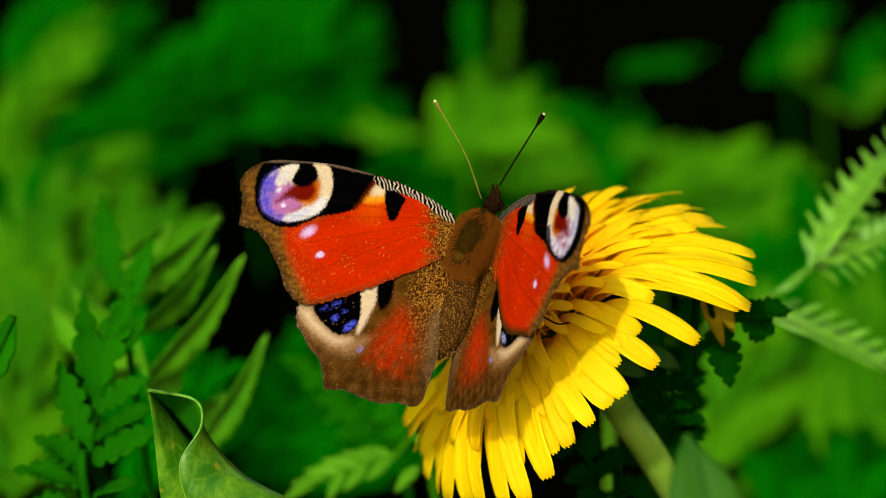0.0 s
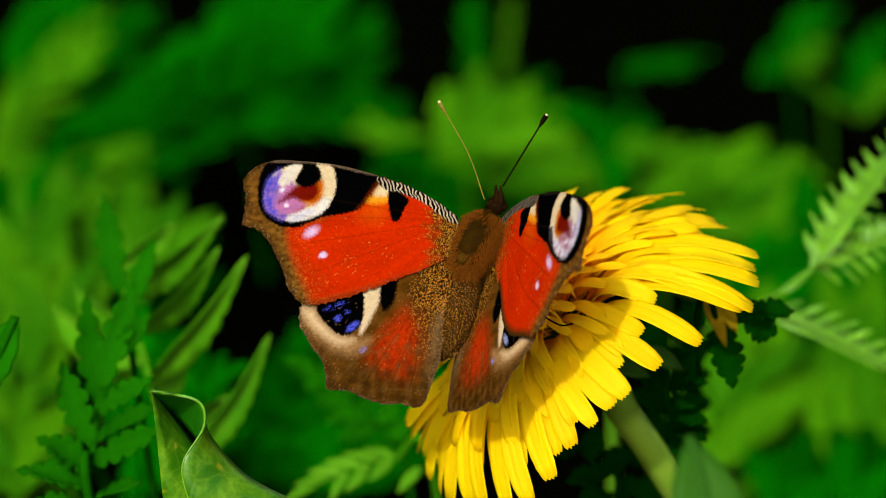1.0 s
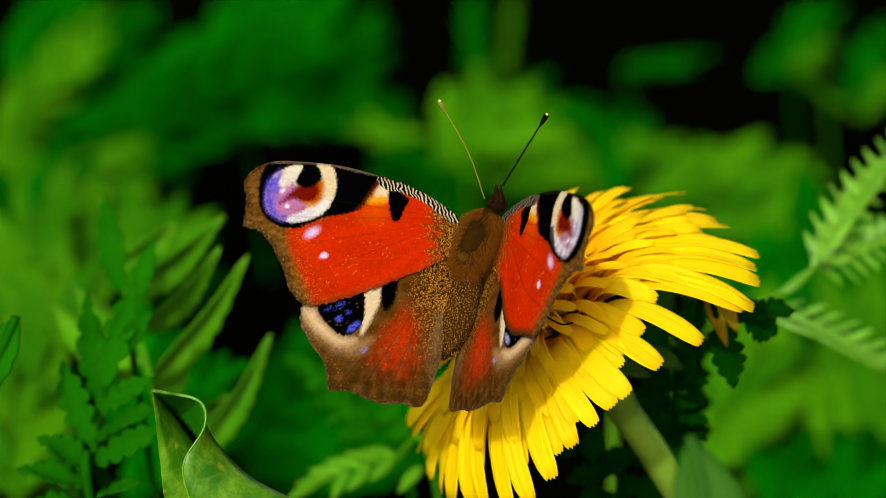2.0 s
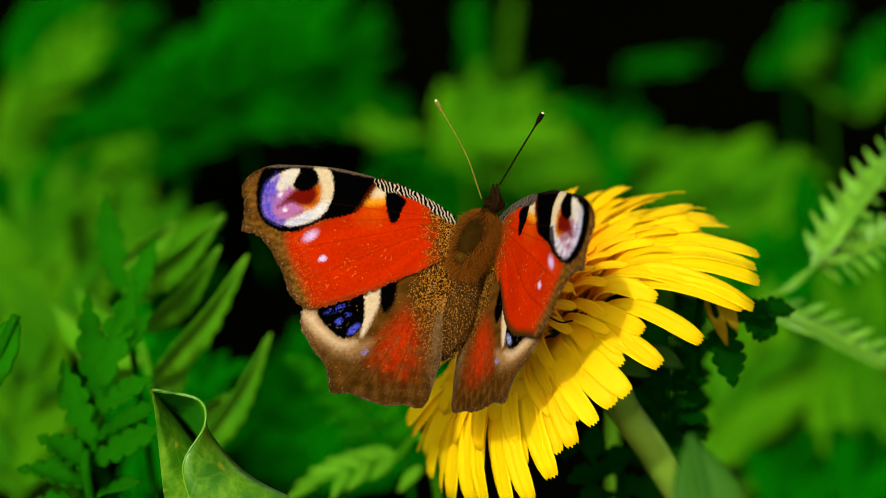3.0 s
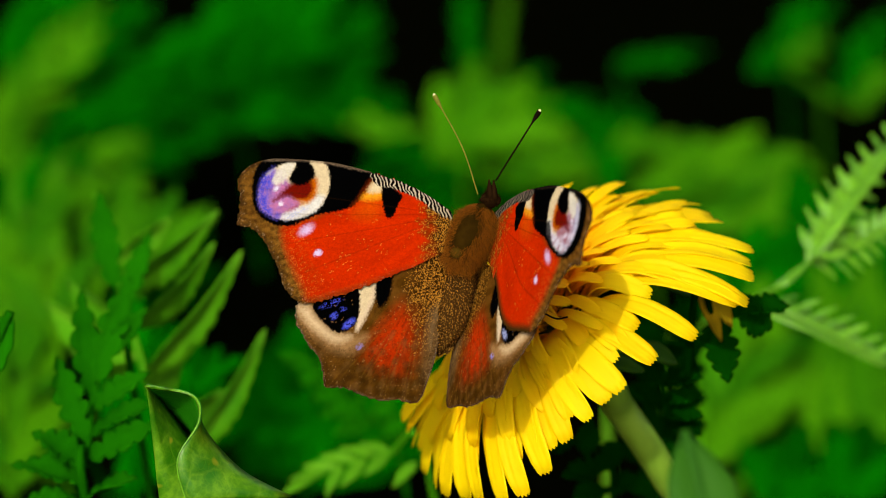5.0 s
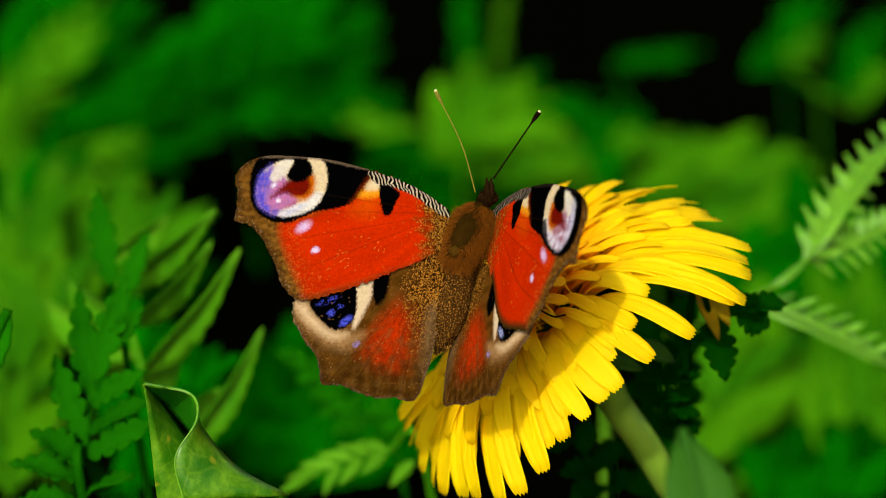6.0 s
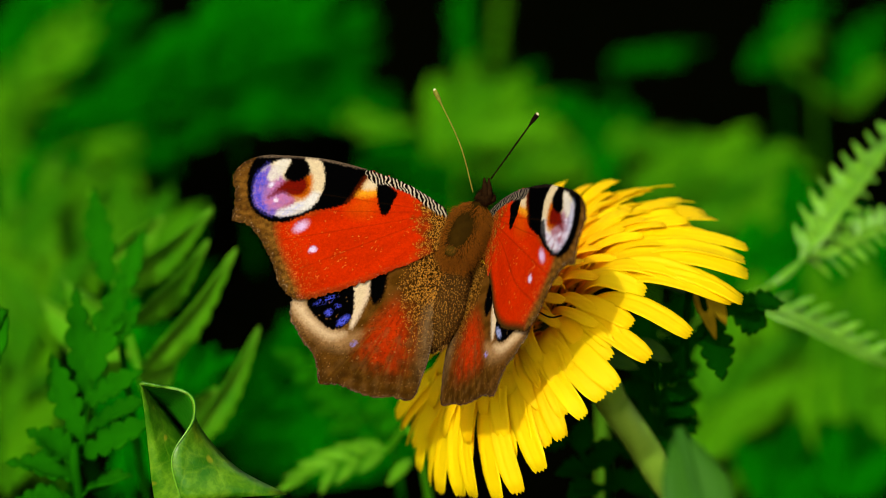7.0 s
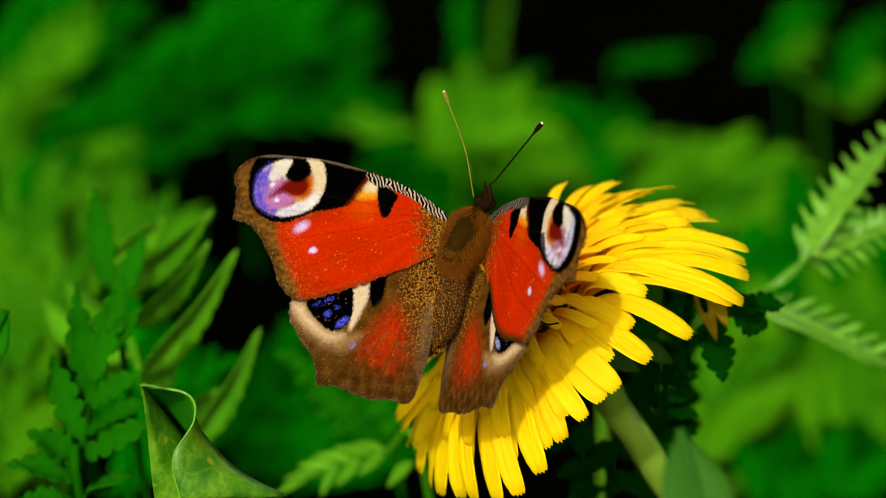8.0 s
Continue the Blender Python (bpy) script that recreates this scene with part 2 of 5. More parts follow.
AXIS = (SLANT.to_3x3() @ Vector((-0.60, 0.66, 0.45))).normalized()


# azimuth in degrees round the axis, reach from it and height of the tip over the cup's rim, in mm
RIM = [(86, 27.5, -1.4), (90, 27.0, -0.9), (72, 26.5, -0.4), (70, 29.2, -3.4), (63, 28.8, -2.9), (58, 29.0, -3.4), (48, 28.8, -3.4), (47, 28.0, -2.4), (48, 26.2, 0.1),
       (30, 25.8, 0.1), (16, 24.0, 2.1), (2, 23.8, 2.6), (-4, 23.5, 2.6), (-12, 24.2, 2.6), (-22, 24.2, 1.6), (-32, 26.5, 0.1), (-42, 27.5, -1.4), (-50, 27.8, -1.9),
       (-60, 27.2, -1.4), (-66, 27.2, -1.4), (-76, 27.8, -1.4), (-84, 27.6, -1.6), (-96, 27.8, -1.9)]
SECOND = [(-112, 28.7, -1.9), (-104, 26.8, -0.4), (-91, 23.8, 2.6), (-115, 27.8, 2.1), (-113, 28.0, 0.6), (-66, 24.5, 1.6), (-34, 23.8, 2.6), (-17, 22.8, 3.6), (15, 20.8, 5.1),
          (48, 22.5, 3.6), (57, 24.0, 2.4), (66, 23.0, 3.2), (-24, 20.5, 5.1), (-12, 19.8, 6.1), (-42, 22.2, 4.1), (-50, 19.2, 6.6), (-5, 18.6, 6.8), (-58, 22.5, 4.6), (-74, 22.0, 4.6),
          (8, 21.0, 4.8), (23, 20.6, 5.2), (38, 20.0, 5.6)]
CROWN = [(131, 20.8, 11.1), (126, 22.5, 8.1), (124, 23.2, 6.1), (120, 24.8, 6.1), (121, 25.0, 3.6), (114, 26.5, 2.1), (112, 29.0, 0.1), (104, 25.8, 0.6), (104, 28.2, -1.9), (98, 26.4, 1.2),
         (92, 24.6, 3.2), (84, 24.0, 3.6), (77, 24.6, 2.4), (108, 23.6, 4.4), (116, 22.0, 6.4), (100, 21.6, 5.4), (88, 21.0, 6.0), (80, 20.6, 6.4)]


def petal_mesh(reach, height, width, seed, foot_at=6.0, arch=9.8):
    """A strap petal that arches out from the cup, with a five-toothed blunt tip; +X is the flower's axis and +Z outwards."""
    rnd = random.Random(seed)
    foot = Vector((6.5 - 0.25 * foot_at, 0.0, foot_at))
    tip = Vector((height, 0, reach))
    crest = Vector((max(height * 0.35 + arch, height + 0.6), 0, foot_at + (0.58 + 0.05 * max(0, arch - 11.6) + rnd.uniform(-0.05, 0.05)) * (reach - foot_at)))
    drift, twist, cup = rnd.uniform(-0.9, 0.9), rnd.uniform(-0.30, 0.30), rnd.uniform(-0.05, 0.22)
    rows, n = [], 14
    for i in range(n + 1):
        t = i / n
        p = foot * (1 - t) ** 2 + crest * 2 * t * (1 - t) + tip * t * t + Vector((0, drift * math.sin(math.pi * t), 0))
        along = ((crest - foot) * (1 - t) + (tip - crest) * t).normalized()
        up = Vector((along.z, 0, -along.x))
        half = width / 2 * (0.42 + 0.58 * min(1, t * 1.45) ** 0.8) * (1 if t < 0.84 else 1 - 0.30 * ((t - 0.84) / 0.16) ** 2)
        row = []
        for j in range(9):
            s = j / 4 - 1
            tooth = (0.22 * (0.3 + rnd.random()) if j % 2 else -0.18) - 0.28 * s * s if i == n else 0
            # channelled along, with fine ridges, and rolled a little to one side
            lift = cup * half * (s * s - 0.4) + 0.05 * math.cos(s * 7.85) + twist * half * s * t
            row.append((p + along * tooth + Vector((0, s * half, 0)) + up * lift) * 0.001)
        rows.append(row)
    return sheet(rows, 0.00010)


def build_dandelion():
    head = thing("dandelion", span(FLOWER, FLOWER + AXIS, BACK), "open yellow dandelion on a pale green stem", "flower")
    # local +X is the flower's axis
    rnd = random.Random(5)
    def petal(turn, reach, height, width, seed, foot_at, arch=9.8):
        ob = part("petal", petal_mesh(reach, height, width, seed, foot_at, arch), M_PETAL, head)
        ob.matrix_local = Matrix.Rotation(radians(turn), 4, "X")
    seed = 0
    for rows, width, arch in ((RIM, 3.2, 11.6), (SECOND, 3.0, 10.6), (CROWN, 2.6, 9.8)):
        for turn, reach, height in rows:
            seed += 1
            petal(turn, reach, height, width * rnd.uniform(0.86, 1.08), seed, rnd.uniform(5.5, 7.5), arch + 2.6 * max(0, 1 - abs(turn - 48) / 36) - 4.5 * min(1, max(0, (-turn - 62) / 40)))
    # the side that is turned away
    for k in range(22):
        seed += 1
        far = rnd.uniform(0, 1)
        petal(128 + 112 * (k + rnd.random()) / 22, 27 - 5 * far, 0.5 + 6 * far, rnd.uniform(2.3, 2.9), seed, 6.0)
    # the crowded side behind, and a few between the rows in front
    for k in range(26):
        seed += 1
        reach = rnd.uniform(17, 25)
        petal(74 + 64 * (k * 0.618 % 1), reach, 13.0 - 0.0165 * reach * reach + rnd.uniform(-0.6, 1.2), rnd.uniform(2.0, 2.7), seed, 5.0)
    for k in range(16):
        seed += 1
        reach = rnd.uniform(16, 21)
        petal(-95 + 125 * (k * 0.618 % 1), reach, 12.4 - 0.0165 * reach * reach + rnd.uniform(-0.6, 0.8), rnd.uniform(2.2, 2.8), seed, 5.0)
    for k in range(6):
        seed += 1
        reach = rnd.uniform(23.5, 26.0)
        petal(-92 + 66 * (k + rnd.random()) / 6, reach, 11.0 - 0.0165 * reach * reach + rnd.uniform(-1.6, 0.6), rnd.uniform(2.6, 3.1), seed, 6.0, 10.2)
    # shorter rows towards the middle
    for k in range(84):
        seed += 1
        q = (k + 0.5) / 84
        reach = 5.5 + 14.5 * q ** 0.9
        petal(k * 137.508 + rnd.uniform(-6, 6), reach, 13.3 - 0.0145 * reach * reach + rnd.uniform(-0.7, 0.9), rnd.uniform(1.5, 2.0), seed, 0.4 + 3.2 * q)
    # curled styles in the middle
    for k in range(26):
        turn = Matrix.Rotation(k * 2.39996, 3, "X")
        r = 1.5 + 8.5 * ((k + 0.5) / 26) ** 0.6
        h = 12.6 - 0.018 * r * r
        for side in (-1, 1):
            line = curve([turn @ mm(x, side * y, r + z) for x, y, z in ((h - 4, 0.05, -0.5), (h, 0.1, 0), (h + 1.0, 0.45, 0.3), (h + 0.9, 1.0, 0.6), (h + 0.3, 1.1, 0.8))], 4)
            part("style", tube(line, [0.00013], 6), M_STYLE, head, "curled orange-yellow style")
    # cup of bracts under the petals
    cup = tube([mm(x, 0, 0) for x in (-10, -9, -7, -4, 0, 2)], [r * 0.001 for r in (2.2, 2.6, 3.2, 3.8, 4.8, 4)], 20)
    part("cup", cup, M_BRACT, head, "green flower cup")
    for i in range(14):
        bract = blade(0.013, 0.003, bend=-0.1, thick=0.0003, wide=0.35, seed=i)
        ob = part("bract", bract, M_BRACT, head)
        ob.matrix_local = Matrix.Rotation(i * math.tau / 14, 4, "X") @ Matrix.Translation((-0.008, 0, 0.0030)) @ Matrix.Rotation(-0.12, 4, "Y")
    inv = head.matrix_world.inverted()
    for a, b, wide, old in ((at(36.5, -4.8, -26.0), at(40.1, -12.6, -22.0), 2.2, 1), (at(38.7, -5.2, -26.0), at(41.9, -11.6, -24.0), 2.0, 1), (at(30.7, -4.8, -24.0), at(38.0, -6.4, -28.0), 3.0, 0), (at(26.9, -14.3, -22.0), at(34.7, -16.0, -24.0), 3.0, 0),
                            (at(29.5, -9.6, -24.0), at(34.1, -10.5, -26.0), 3.0, 0), (at(22.1, -15.9, -22.0), at(29.3, -17.1, -22.0), 2.6, 0)):
        size = (b - a).length
        ob = part("withered_petal" if old else "bract", blade(size, wide * 0.001, 0, 0.3, 0.4, 0.3, 0.0003, 10, 0.5, seed=3), M_WITHERED if old else M_BRACT, head,
                  "withered brownish-yellow petal" if old else "green bract turned back")
        ob.matrix_local = inv @ span(a, b, BACK + RISE * 0.5)
    # stem from the cup down to the ground
    low = at(39.0, -42.3, -46.0)
    foot = Vector((low.x + 0.035, low.y + 0.02, -0.01))
    line = curve([FLOWER - AXIS * 0.006, FLOWER - AXIS * 0.011, at(25.8, -23.5, -29.0), at(29.5, -28.6, -32.0), at(33.9, -35.2, -37.0), low, *(low.lerp(foot, k) for k in (0.04, 0.1, 0.2, 0.4, 0.7)), foot])
    part("stem", tube([inv @ p for p in line], [0.0023], 14), M_STEM, head, "pale green hollow stem")


build_dandelion()


# ---- butterfly ----
def outline(points, steps=6):
    pts = [Vector((*p, 0)) for p in points]
    line = []
    n = len(pts)
    for i in range(n):
        a, b, c, d = (pts[(i + k) % n] for k in (-1, 0, 1, 2))
        for k in range(steps):
            t = k / steps
            line.append(0.5 * (2 * b + (c - a) * t + (2 * a - 5 * b + 4 * c - d) * t * t + (3 * b - a - 3 * c + d) * t ** 3))
    return np.array([(p.x, p.y) for p in line])


def signed(p, poly):
    """Distance in mm from the edge of a closed line, negative inside; and the nearest edge point."""
    best = np.full(len(p), 1e9)
    near = np.zeros_like(p)
    inside = np.zeros(len(p), bool)
    for a, b in zip(poly, np.roll(poly, -1, 0)):
        e = b - a
        t = np.clip(((p - a) @ e) / max(e @ e, 1e-9), 0, 1)
        q = a + t[:, None] * e
        d = np.hypot(*(p - q).T)
        m = d < best
        best[m], near[m] = d[m], q[m]
        cross = (a[1] > p[:, 1]) != (b[1] > p[:, 1])
        if abs(e[1]) > 1e-12:
            inside ^= cross & (p[:, 0] < a[0] + (p[:, 1] - a[1]) / e[1] * e[0])
    return np.where(inside, -best, best), near


RNG = np.random.RandomState(3)


def rough_field(p, size):
    """Smooth random values over the wing, about -1 to 1."""
    v = np.zeros(len(p))
    for k in range(7):
        a = RNG.uniform(0, 2 * math.pi)
        f = RNG.uniform(0.6, 1.6) * 2 * math.pi / size
        v += np.sin(p @ np.array([math.cos(a), math.sin(a)]) * f + RNG.uniform(0, 6.28))
    return v / 2.6


class Wing:
    """Pigment of one wing: patches of coloured scales laid over each other."""

    def __init__(self, p, base):
        self.p = p + np.c_[rough_field(p, 0.6), rough_field(p, 0.6)] * 0.07 + RNG.normal(0, 0.04, p.shape)
        self.colour = np.tile(np.array(base, float), (len(p), 1))

    def lay(self, mask, colour):
        mask = np.clip(mask, 0, 1)[:, None]
        self.colour = self.colour * (1 - mask) + np.array(colour) * mask

    def patch(self, points, soft=0.25, grow=0.0):
        d, _ = signed(self.p, outline(points, 4))
        return np.clip(0.5 - (d - grow) / soft, 0, 1)

    def spot(self, centre, rx, ry, angle=0.0, soft=0.25):
        q = self.p - np.array(centre)
        c, s = math.cos(angle), math.sin(angle)
        u, v = q[:, 0] * c + q[:, 1] * s, -q[:, 0] * s + q[:, 1] * c
        d = (np.sqrt((u / rx) ** 2 + (v / ry) ** 2) - 1) * min(rx, ry)
        return np.clip(0.5 - d / soft, 0, 1)

    def speckle(self, share):
        return (RNG.uniform(0, 1, len(self.p)) < share).astype(float)

    def grains(self, size, share, long=1.0):
        """Scattered coarse grains of about that size in mm, drawn out along the wing."""
        q = self.p @ np.array([[0.966, -0.259], [0.259, 0.966]])
        key = np.floor(q / np.array([size * long, size]) + np.floor(q[:, 1:] / size) * 0.37).astype(int)
        h = (np.abs(np.sin(key[:, 0] * 127.1 + key[:, 1] * 311.7) * 43758.5453)) % 1
        return (h < share).astype(float)



BROWN, DARK_BROWN = (0.15, 0.067, 0.010), (0.04, 0.019, 0.005)
RED = (0.54, 0.032, 0.0008)
CREAM, WHITE = (0.76, 0.63, 0.38), (0.78, 0.76, 0.68)
BLACK = (0.002, 0.002, 0.002)
ORANGE = (0.66, 0.10, 0.002)
MAROON = (0.19, 0.010, 0.003)

FORE = [(0.00, 0.00), (-1.29, 1.27), (-3.71, 2.83), (-6.91, 4.30), (-10.09, 5.38), (-13.25, 6.24), (-16.38, 6.94), (-19.49, 7.27), (-22.58, 7.45),
        (-25.27, 7.49), (-27.56, 6.95), (-29.01, 6.06), (-29.92, 4.67), (-29.69, 2.63), (-29.84, 0.82), (-30.07, -0.93), (-28.32, -1.36), (-27.03, -2.45),
        (-25.65, -4.64), (-24.58, -6.84), (-23.89, -9.04), (-22.58, -10.58), (-20.65, -11.26), (-16.38, -10.41), (-11.67, -8.96), (-8.11, -7.64), (-3.71, -6.01), (-0.16, -3.91)]
HIND = [(0.00, -3.16), (-5.31, -5.03), (-12.46, -6.14), (-18.72, -8.33), (-21.43, -10.15), (-22.28, -11.83), (-22.28, -13.81), (-21.43, -15.29), (-20.65, -16.77), (-19.49, -18.04),
        (-18.87, -19.74), (-18.56, -22.10), (-17.55, -22.35), (-15.60, -22.53), (-13.25, -23.55), (-10.88, -24.27), (-8.50, -24.25), (-6.11, -24.82), (-4.91, -24.10),
        (-4.11, -22.25), (-3.07, -19.65), (-2.10, -15.91), (-1.29, -12.17), (0.00, -7.67)]


# violet scales' iridescent sheen, painted as pale pigment on wings raised towards the sky
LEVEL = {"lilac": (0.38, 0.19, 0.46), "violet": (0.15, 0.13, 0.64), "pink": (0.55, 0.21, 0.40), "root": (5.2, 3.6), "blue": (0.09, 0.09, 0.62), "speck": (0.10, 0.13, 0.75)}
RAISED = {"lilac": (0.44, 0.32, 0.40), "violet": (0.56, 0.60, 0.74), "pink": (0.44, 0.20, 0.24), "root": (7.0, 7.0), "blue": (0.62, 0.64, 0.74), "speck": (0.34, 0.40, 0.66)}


def paint_fore(p, tint):
    w = Wing(p, BROWN)
    w.lay(0.4 + 0.25 * rough_field(p, 1.6) + RNG.normal(0, 0.12, len(p)), (0.30, 0.15, 0.025))
    d, _ = signed(p, outline(FORE))
    rays = np.sin(np.arctan2(p[:, 1] + 1, p[:, 0] - 3) * 85 + 2.2 * rough_field(p, 3))
    w.lay(np.clip(0.35 * rays + 0.4 * rough_field(p, 1.1), 0, 0.55), (0.055, 0.026, 0.005))
    w.lay(np.clip(1 + (d + 0.25) / 0.8, 0, 1) * 0.75 * w.grains(0.2, 0.8), (0.05, 0.028, 0.009))
    w.lay((d > -0.9) * w.grains(0.12, 0.05), (0.34, 0.24, 0.14))
    w.lay(w.patch([(-19.49, -0.09), (-16.38, 1.85), (-12.62, 6.10), (-6.91, 4.67), (0.32, -0.53), (0.32, -3.91), (-3.71, -5.86), (-8.50, -7.71), (-19.49, -10.75), (-21.20, -9.42), (-22.74, -6.11), (-23.89, -2.81), (-23.51, -0.98)], 1.5), RED)
    w.lay(w.patch([(-19.49, -0.09), (-14.82, 1.12), (-11.67, 4.25), (-6.91, 3.92), (-2.10, -0.53), (-3.71, -5.86), (-8.50, -7.71), (-19.49, -10.17), (-21.20, -8.32), (-22.74, -3.91), (-22.58, -1.35)], 3) * (0.5 + 0.5 * rough_field(p, 9)), (0.60, 0.036, 0.0005))
    w.lay(0.8 * w.grains(0.085, 0.02, 3.0) * (rough_field(p, 5) > 0.1) * w.patch([(-22.58, -0.98), (-8.50, 0.56), (-5.31, -3.91), (-16.38, -9.82), (-21.81, -9.05)], 4), (0.80, 0.27, 0.05))
    w.lay(0.5 * w.grains(0.08, 0.10) * w.patch([(-23.8, -1.5), (-22.0, -1.5), (-20.4, -6.5), (-19.0, -9.5), (-20.5, -11.0), (-22.8, -7.5)], 2.5), (0.75, 0.32, 0.06))
    near, wide = tint["root"]
    root = np.clip((p[:, 0] + near) / wide + 0.15 * rough_field(p, 2), 0, 1)
    w.lay(np.clip(root * 1.5, 0, 1) * 0.6, (0.36, 0.06, 0.003))
    w.lay(np.clip(root * 1.3 - 0.2, 0, 1), (0.06, 0.025, 0.003))
    w.lay(w.grains(0.075, 0.38 * root, 1.6), (0.46, 0.23, 0.035))
    # black field round the eyespot
    black = w.patch([(-26.26, 7.41), (-22.58, 8.55), (-19.49, 8.45), (-16.38, 8.05), (-11.04, 6.49), (-10.72, 4.56), (-12.30, 2.76), (-14.19, 1.27), (-16.38, 0.67), (-18.72, 0.29), (-20.65, -0.38), (-22.74, -1.13),
                     (-25.04, -0.99), (-27.03, 0.17), (-27.94, 2.06), (-27.94, 4.47), (-27.33, 6.30)], 0.2)
    w.lay(black, BLACK)
    # eyespot
    w.lay(w.patch([(-22.12, 6.95), (-23.89, 6.78), (-25.96, 5.58), (-27.03, 3.38), (-26.95, 1.49), (-25.65, 0.25), (-23.35, -0.40), (-20.65, 0.20), (-18.41, 1.61), (-17.32, 3.83), (-17.47, 6.04), (-18.25, 7.14), (-20.04, 7.19), (-19.49, 5.95), (-21.81, 6.36)], 0.25), CREAM)
    w.lay(w.patch([(-23.74, 6.19), (-26.42, 4.85), (-27.10, 2.80), (-26.80, 1.05), (-25.04, -0.04), (-23.35, -0.10), (-21.81, 1.08), (-21.43, 3.06), (-22.97, 4.15)], 0.4), tint["lilac"])
    stipple = w.grains(0.09, 0.62)
    w.lay(w.patch([(-24.89, 6.33), (-26.57, 4.85), (-27.18, 2.80), (-26.88, 1.05), (-25.04, -0.18), (-24.12, 0.11), (-25.19, 1.06), (-25.96, 2.66), (-25.19, 4.13)], 0.9) * (0.5 + 0.5 * stipple), tint["violet"])
    w.lay(np.clip(rough_field(p, 1.3) - 0.25, 0, 1) * w.patch([(-24.0, 6.0), (-26.8, 4.6), (-27.2, 2.8), (-26.8, 1.0), (-24.5, 0.0), (-23.6, 1.6), (-24.6, 3.4)], 0.5), tint["lilac"])
    w.lay(w.patch([(-24.12, -0.25), (-23.20, 0.78), (-20.65, 1.38), (-19.49, 2.56), (-17.94, 2.58), (-19.34, 0.73), (-21.81, -0.17)], 0.5), WHITE)
    w.lay(w.patch([(-22.12, 6.95), (-23.74, 6.78), (-24.73, 5.74), (-25.19, 4.57), (-24.43, 3.92), (-23.35, 4.73), (-22.43, 5.99)], 0.4) * (0.75 + 0.25 * stipple), (0.78, 0.74, 0.60))
    w.lay(w.patch([(-25.81, 1.79), (-24.73, 2.53), (-22.97, 2.68), (-21.66, 1.81), (-22.58, 0.93), (-24.12, 0.63), (-25.35, 0.99)], 0.7) * (0.8 + 0.3 * rough_field(p, 0.9)), tint["pink"])
    w.lay(w.patch([(-24.89, 3.77), (-23.74, 4.44), (-22.43, 4.16), (-22.74, 3.27), (-24.12, 2.82), (-25.04, 2.96)], 0.6) * (0.8 + 0.3 * rough_field(p, 0.7)), tint["pink"])
    w.lay(w.patch([(-23.81, -0.10), (-22.58, 0.63), (-20.42, 1.23), (-21.66, 0.20), (-23.20, -0.39)], 0.7) * w.grains(0.09, 0.5), (0.52, 0.55, 0.78))
    w.lay(w.patch([(-22.58, 4.01), (-20.11, 5.06), (-19.03, 4.78), (-19.18, 2.86), (-20.27, 1.82), (-21.81, 1.96), (-22.74, 3.05)], 0.7), (0.58, 0.15, 0.003))
    w.lay(w.patch([(-23.20, 3.86), (-21.81, 4.60), (-20.11, 4.62), (-19.65, 3.59), (-20.42, 2.41), (-21.97, 2.33), (-23.51, 2.68), (-25.19, 2.01), (-24.12, 3.04)], 0.6), MAROON)
    w.lay(w.patch([(-25.35, 2.01), (-23.74, 2.75), (-22.58, 2.98), (-23.74, 2.46)], 0.3) * 0.7, (0.20, 0.03, 0.05))
    w.lay(w.patch([(-23.51, 0.63), (-21.97, 1.52), (-21.04, 1.82), (-22.12, 1.08)], 0.4) * 0.6, (0.40, 0.08, 0.03))
    w.lay(w.patch([(-22.89, 4.74), (-21.97, 6.51), (-20.65, 6.89), (-19.65, 6.39), (-19.34, 5.21), (-20.42, 4.32), (-21.81, 4.09)], 0.35), BLACK)
    w.lay(w.spot((-24.12, 1.65), 0.36, 0.30), (0.82, 0.74, 0.85))
    w.lay(w.spot((-24.73, 3.62), 0.42, 0.26, 0.7), (0.80, 0.74, 0.88))
    w.lay(w.patch([(-26.88, 4.99), (-25.81, 5.73), (-25.65, 4.42), (-26.42, 3.02), (-25.65, 0.62), (-26.57, 0.61), (-27.18, 2.65)], 0.6) * w.grains(0.09, 0.6), tint["blue"])
    w.lay(w.patch([(-27.03, 6.30), (-25.65, 6.61), (-26.72, 4.99), (-27.49, 3.02), (-27.10, 1.05), (-25.35, -0.26), (-25.81, -0.55), (-27.33, 0.46), (-27.94, 3.01)], 0.7) * w.grains(0.09, 0.5), BLACK)
    # pale wedge and bar beside it
    w.lay(w.patch([(-10.72, 4.56), (-9.85, 3.97), (-9.77, 1.67), (-11.28, -0.35), (-14.03, 0.16), (-12.85, 1.87), (-11.99, 3.14)], 2.2) * 0.8, ORANGE)
    w.lay(w.patch([(-10.72, 4.56), (-9.85, 3.97), (-9.93, 2.41), (-12.85, 2.17), (-11.83, 3.36)], 0.9), (0.85, 0.40, 0.02))
    w.lay(w.patch([(-10.72, 4.86), (-9.77, 4.20), (-9.85, 3.23), (-12.06, 3.14)], 0.6), CREAM)
    w.lay(w.patch([(-9.77, 3.97), (-7.23, 2.80), (-7.87, 1.16), (-8.58, -0.19), (-9.46, -0.12), (-9.93, 1.89)], 0.2), BLACK)
    # striped leading edge
    band = w.patch([(-11.35, 5.59), (-6.91, 4.45), (-3.31, 2.83), (-0.49, 0.75), (0.49, -0.60), (-1.70, -0.01), (-4.91, 2.22), (-8.50, 3.54), (-10.72, 4.11)], 0.15)
    w.lay(band, BLACK)
    along = p[:, 0] + 0.30 * p[:, 1]
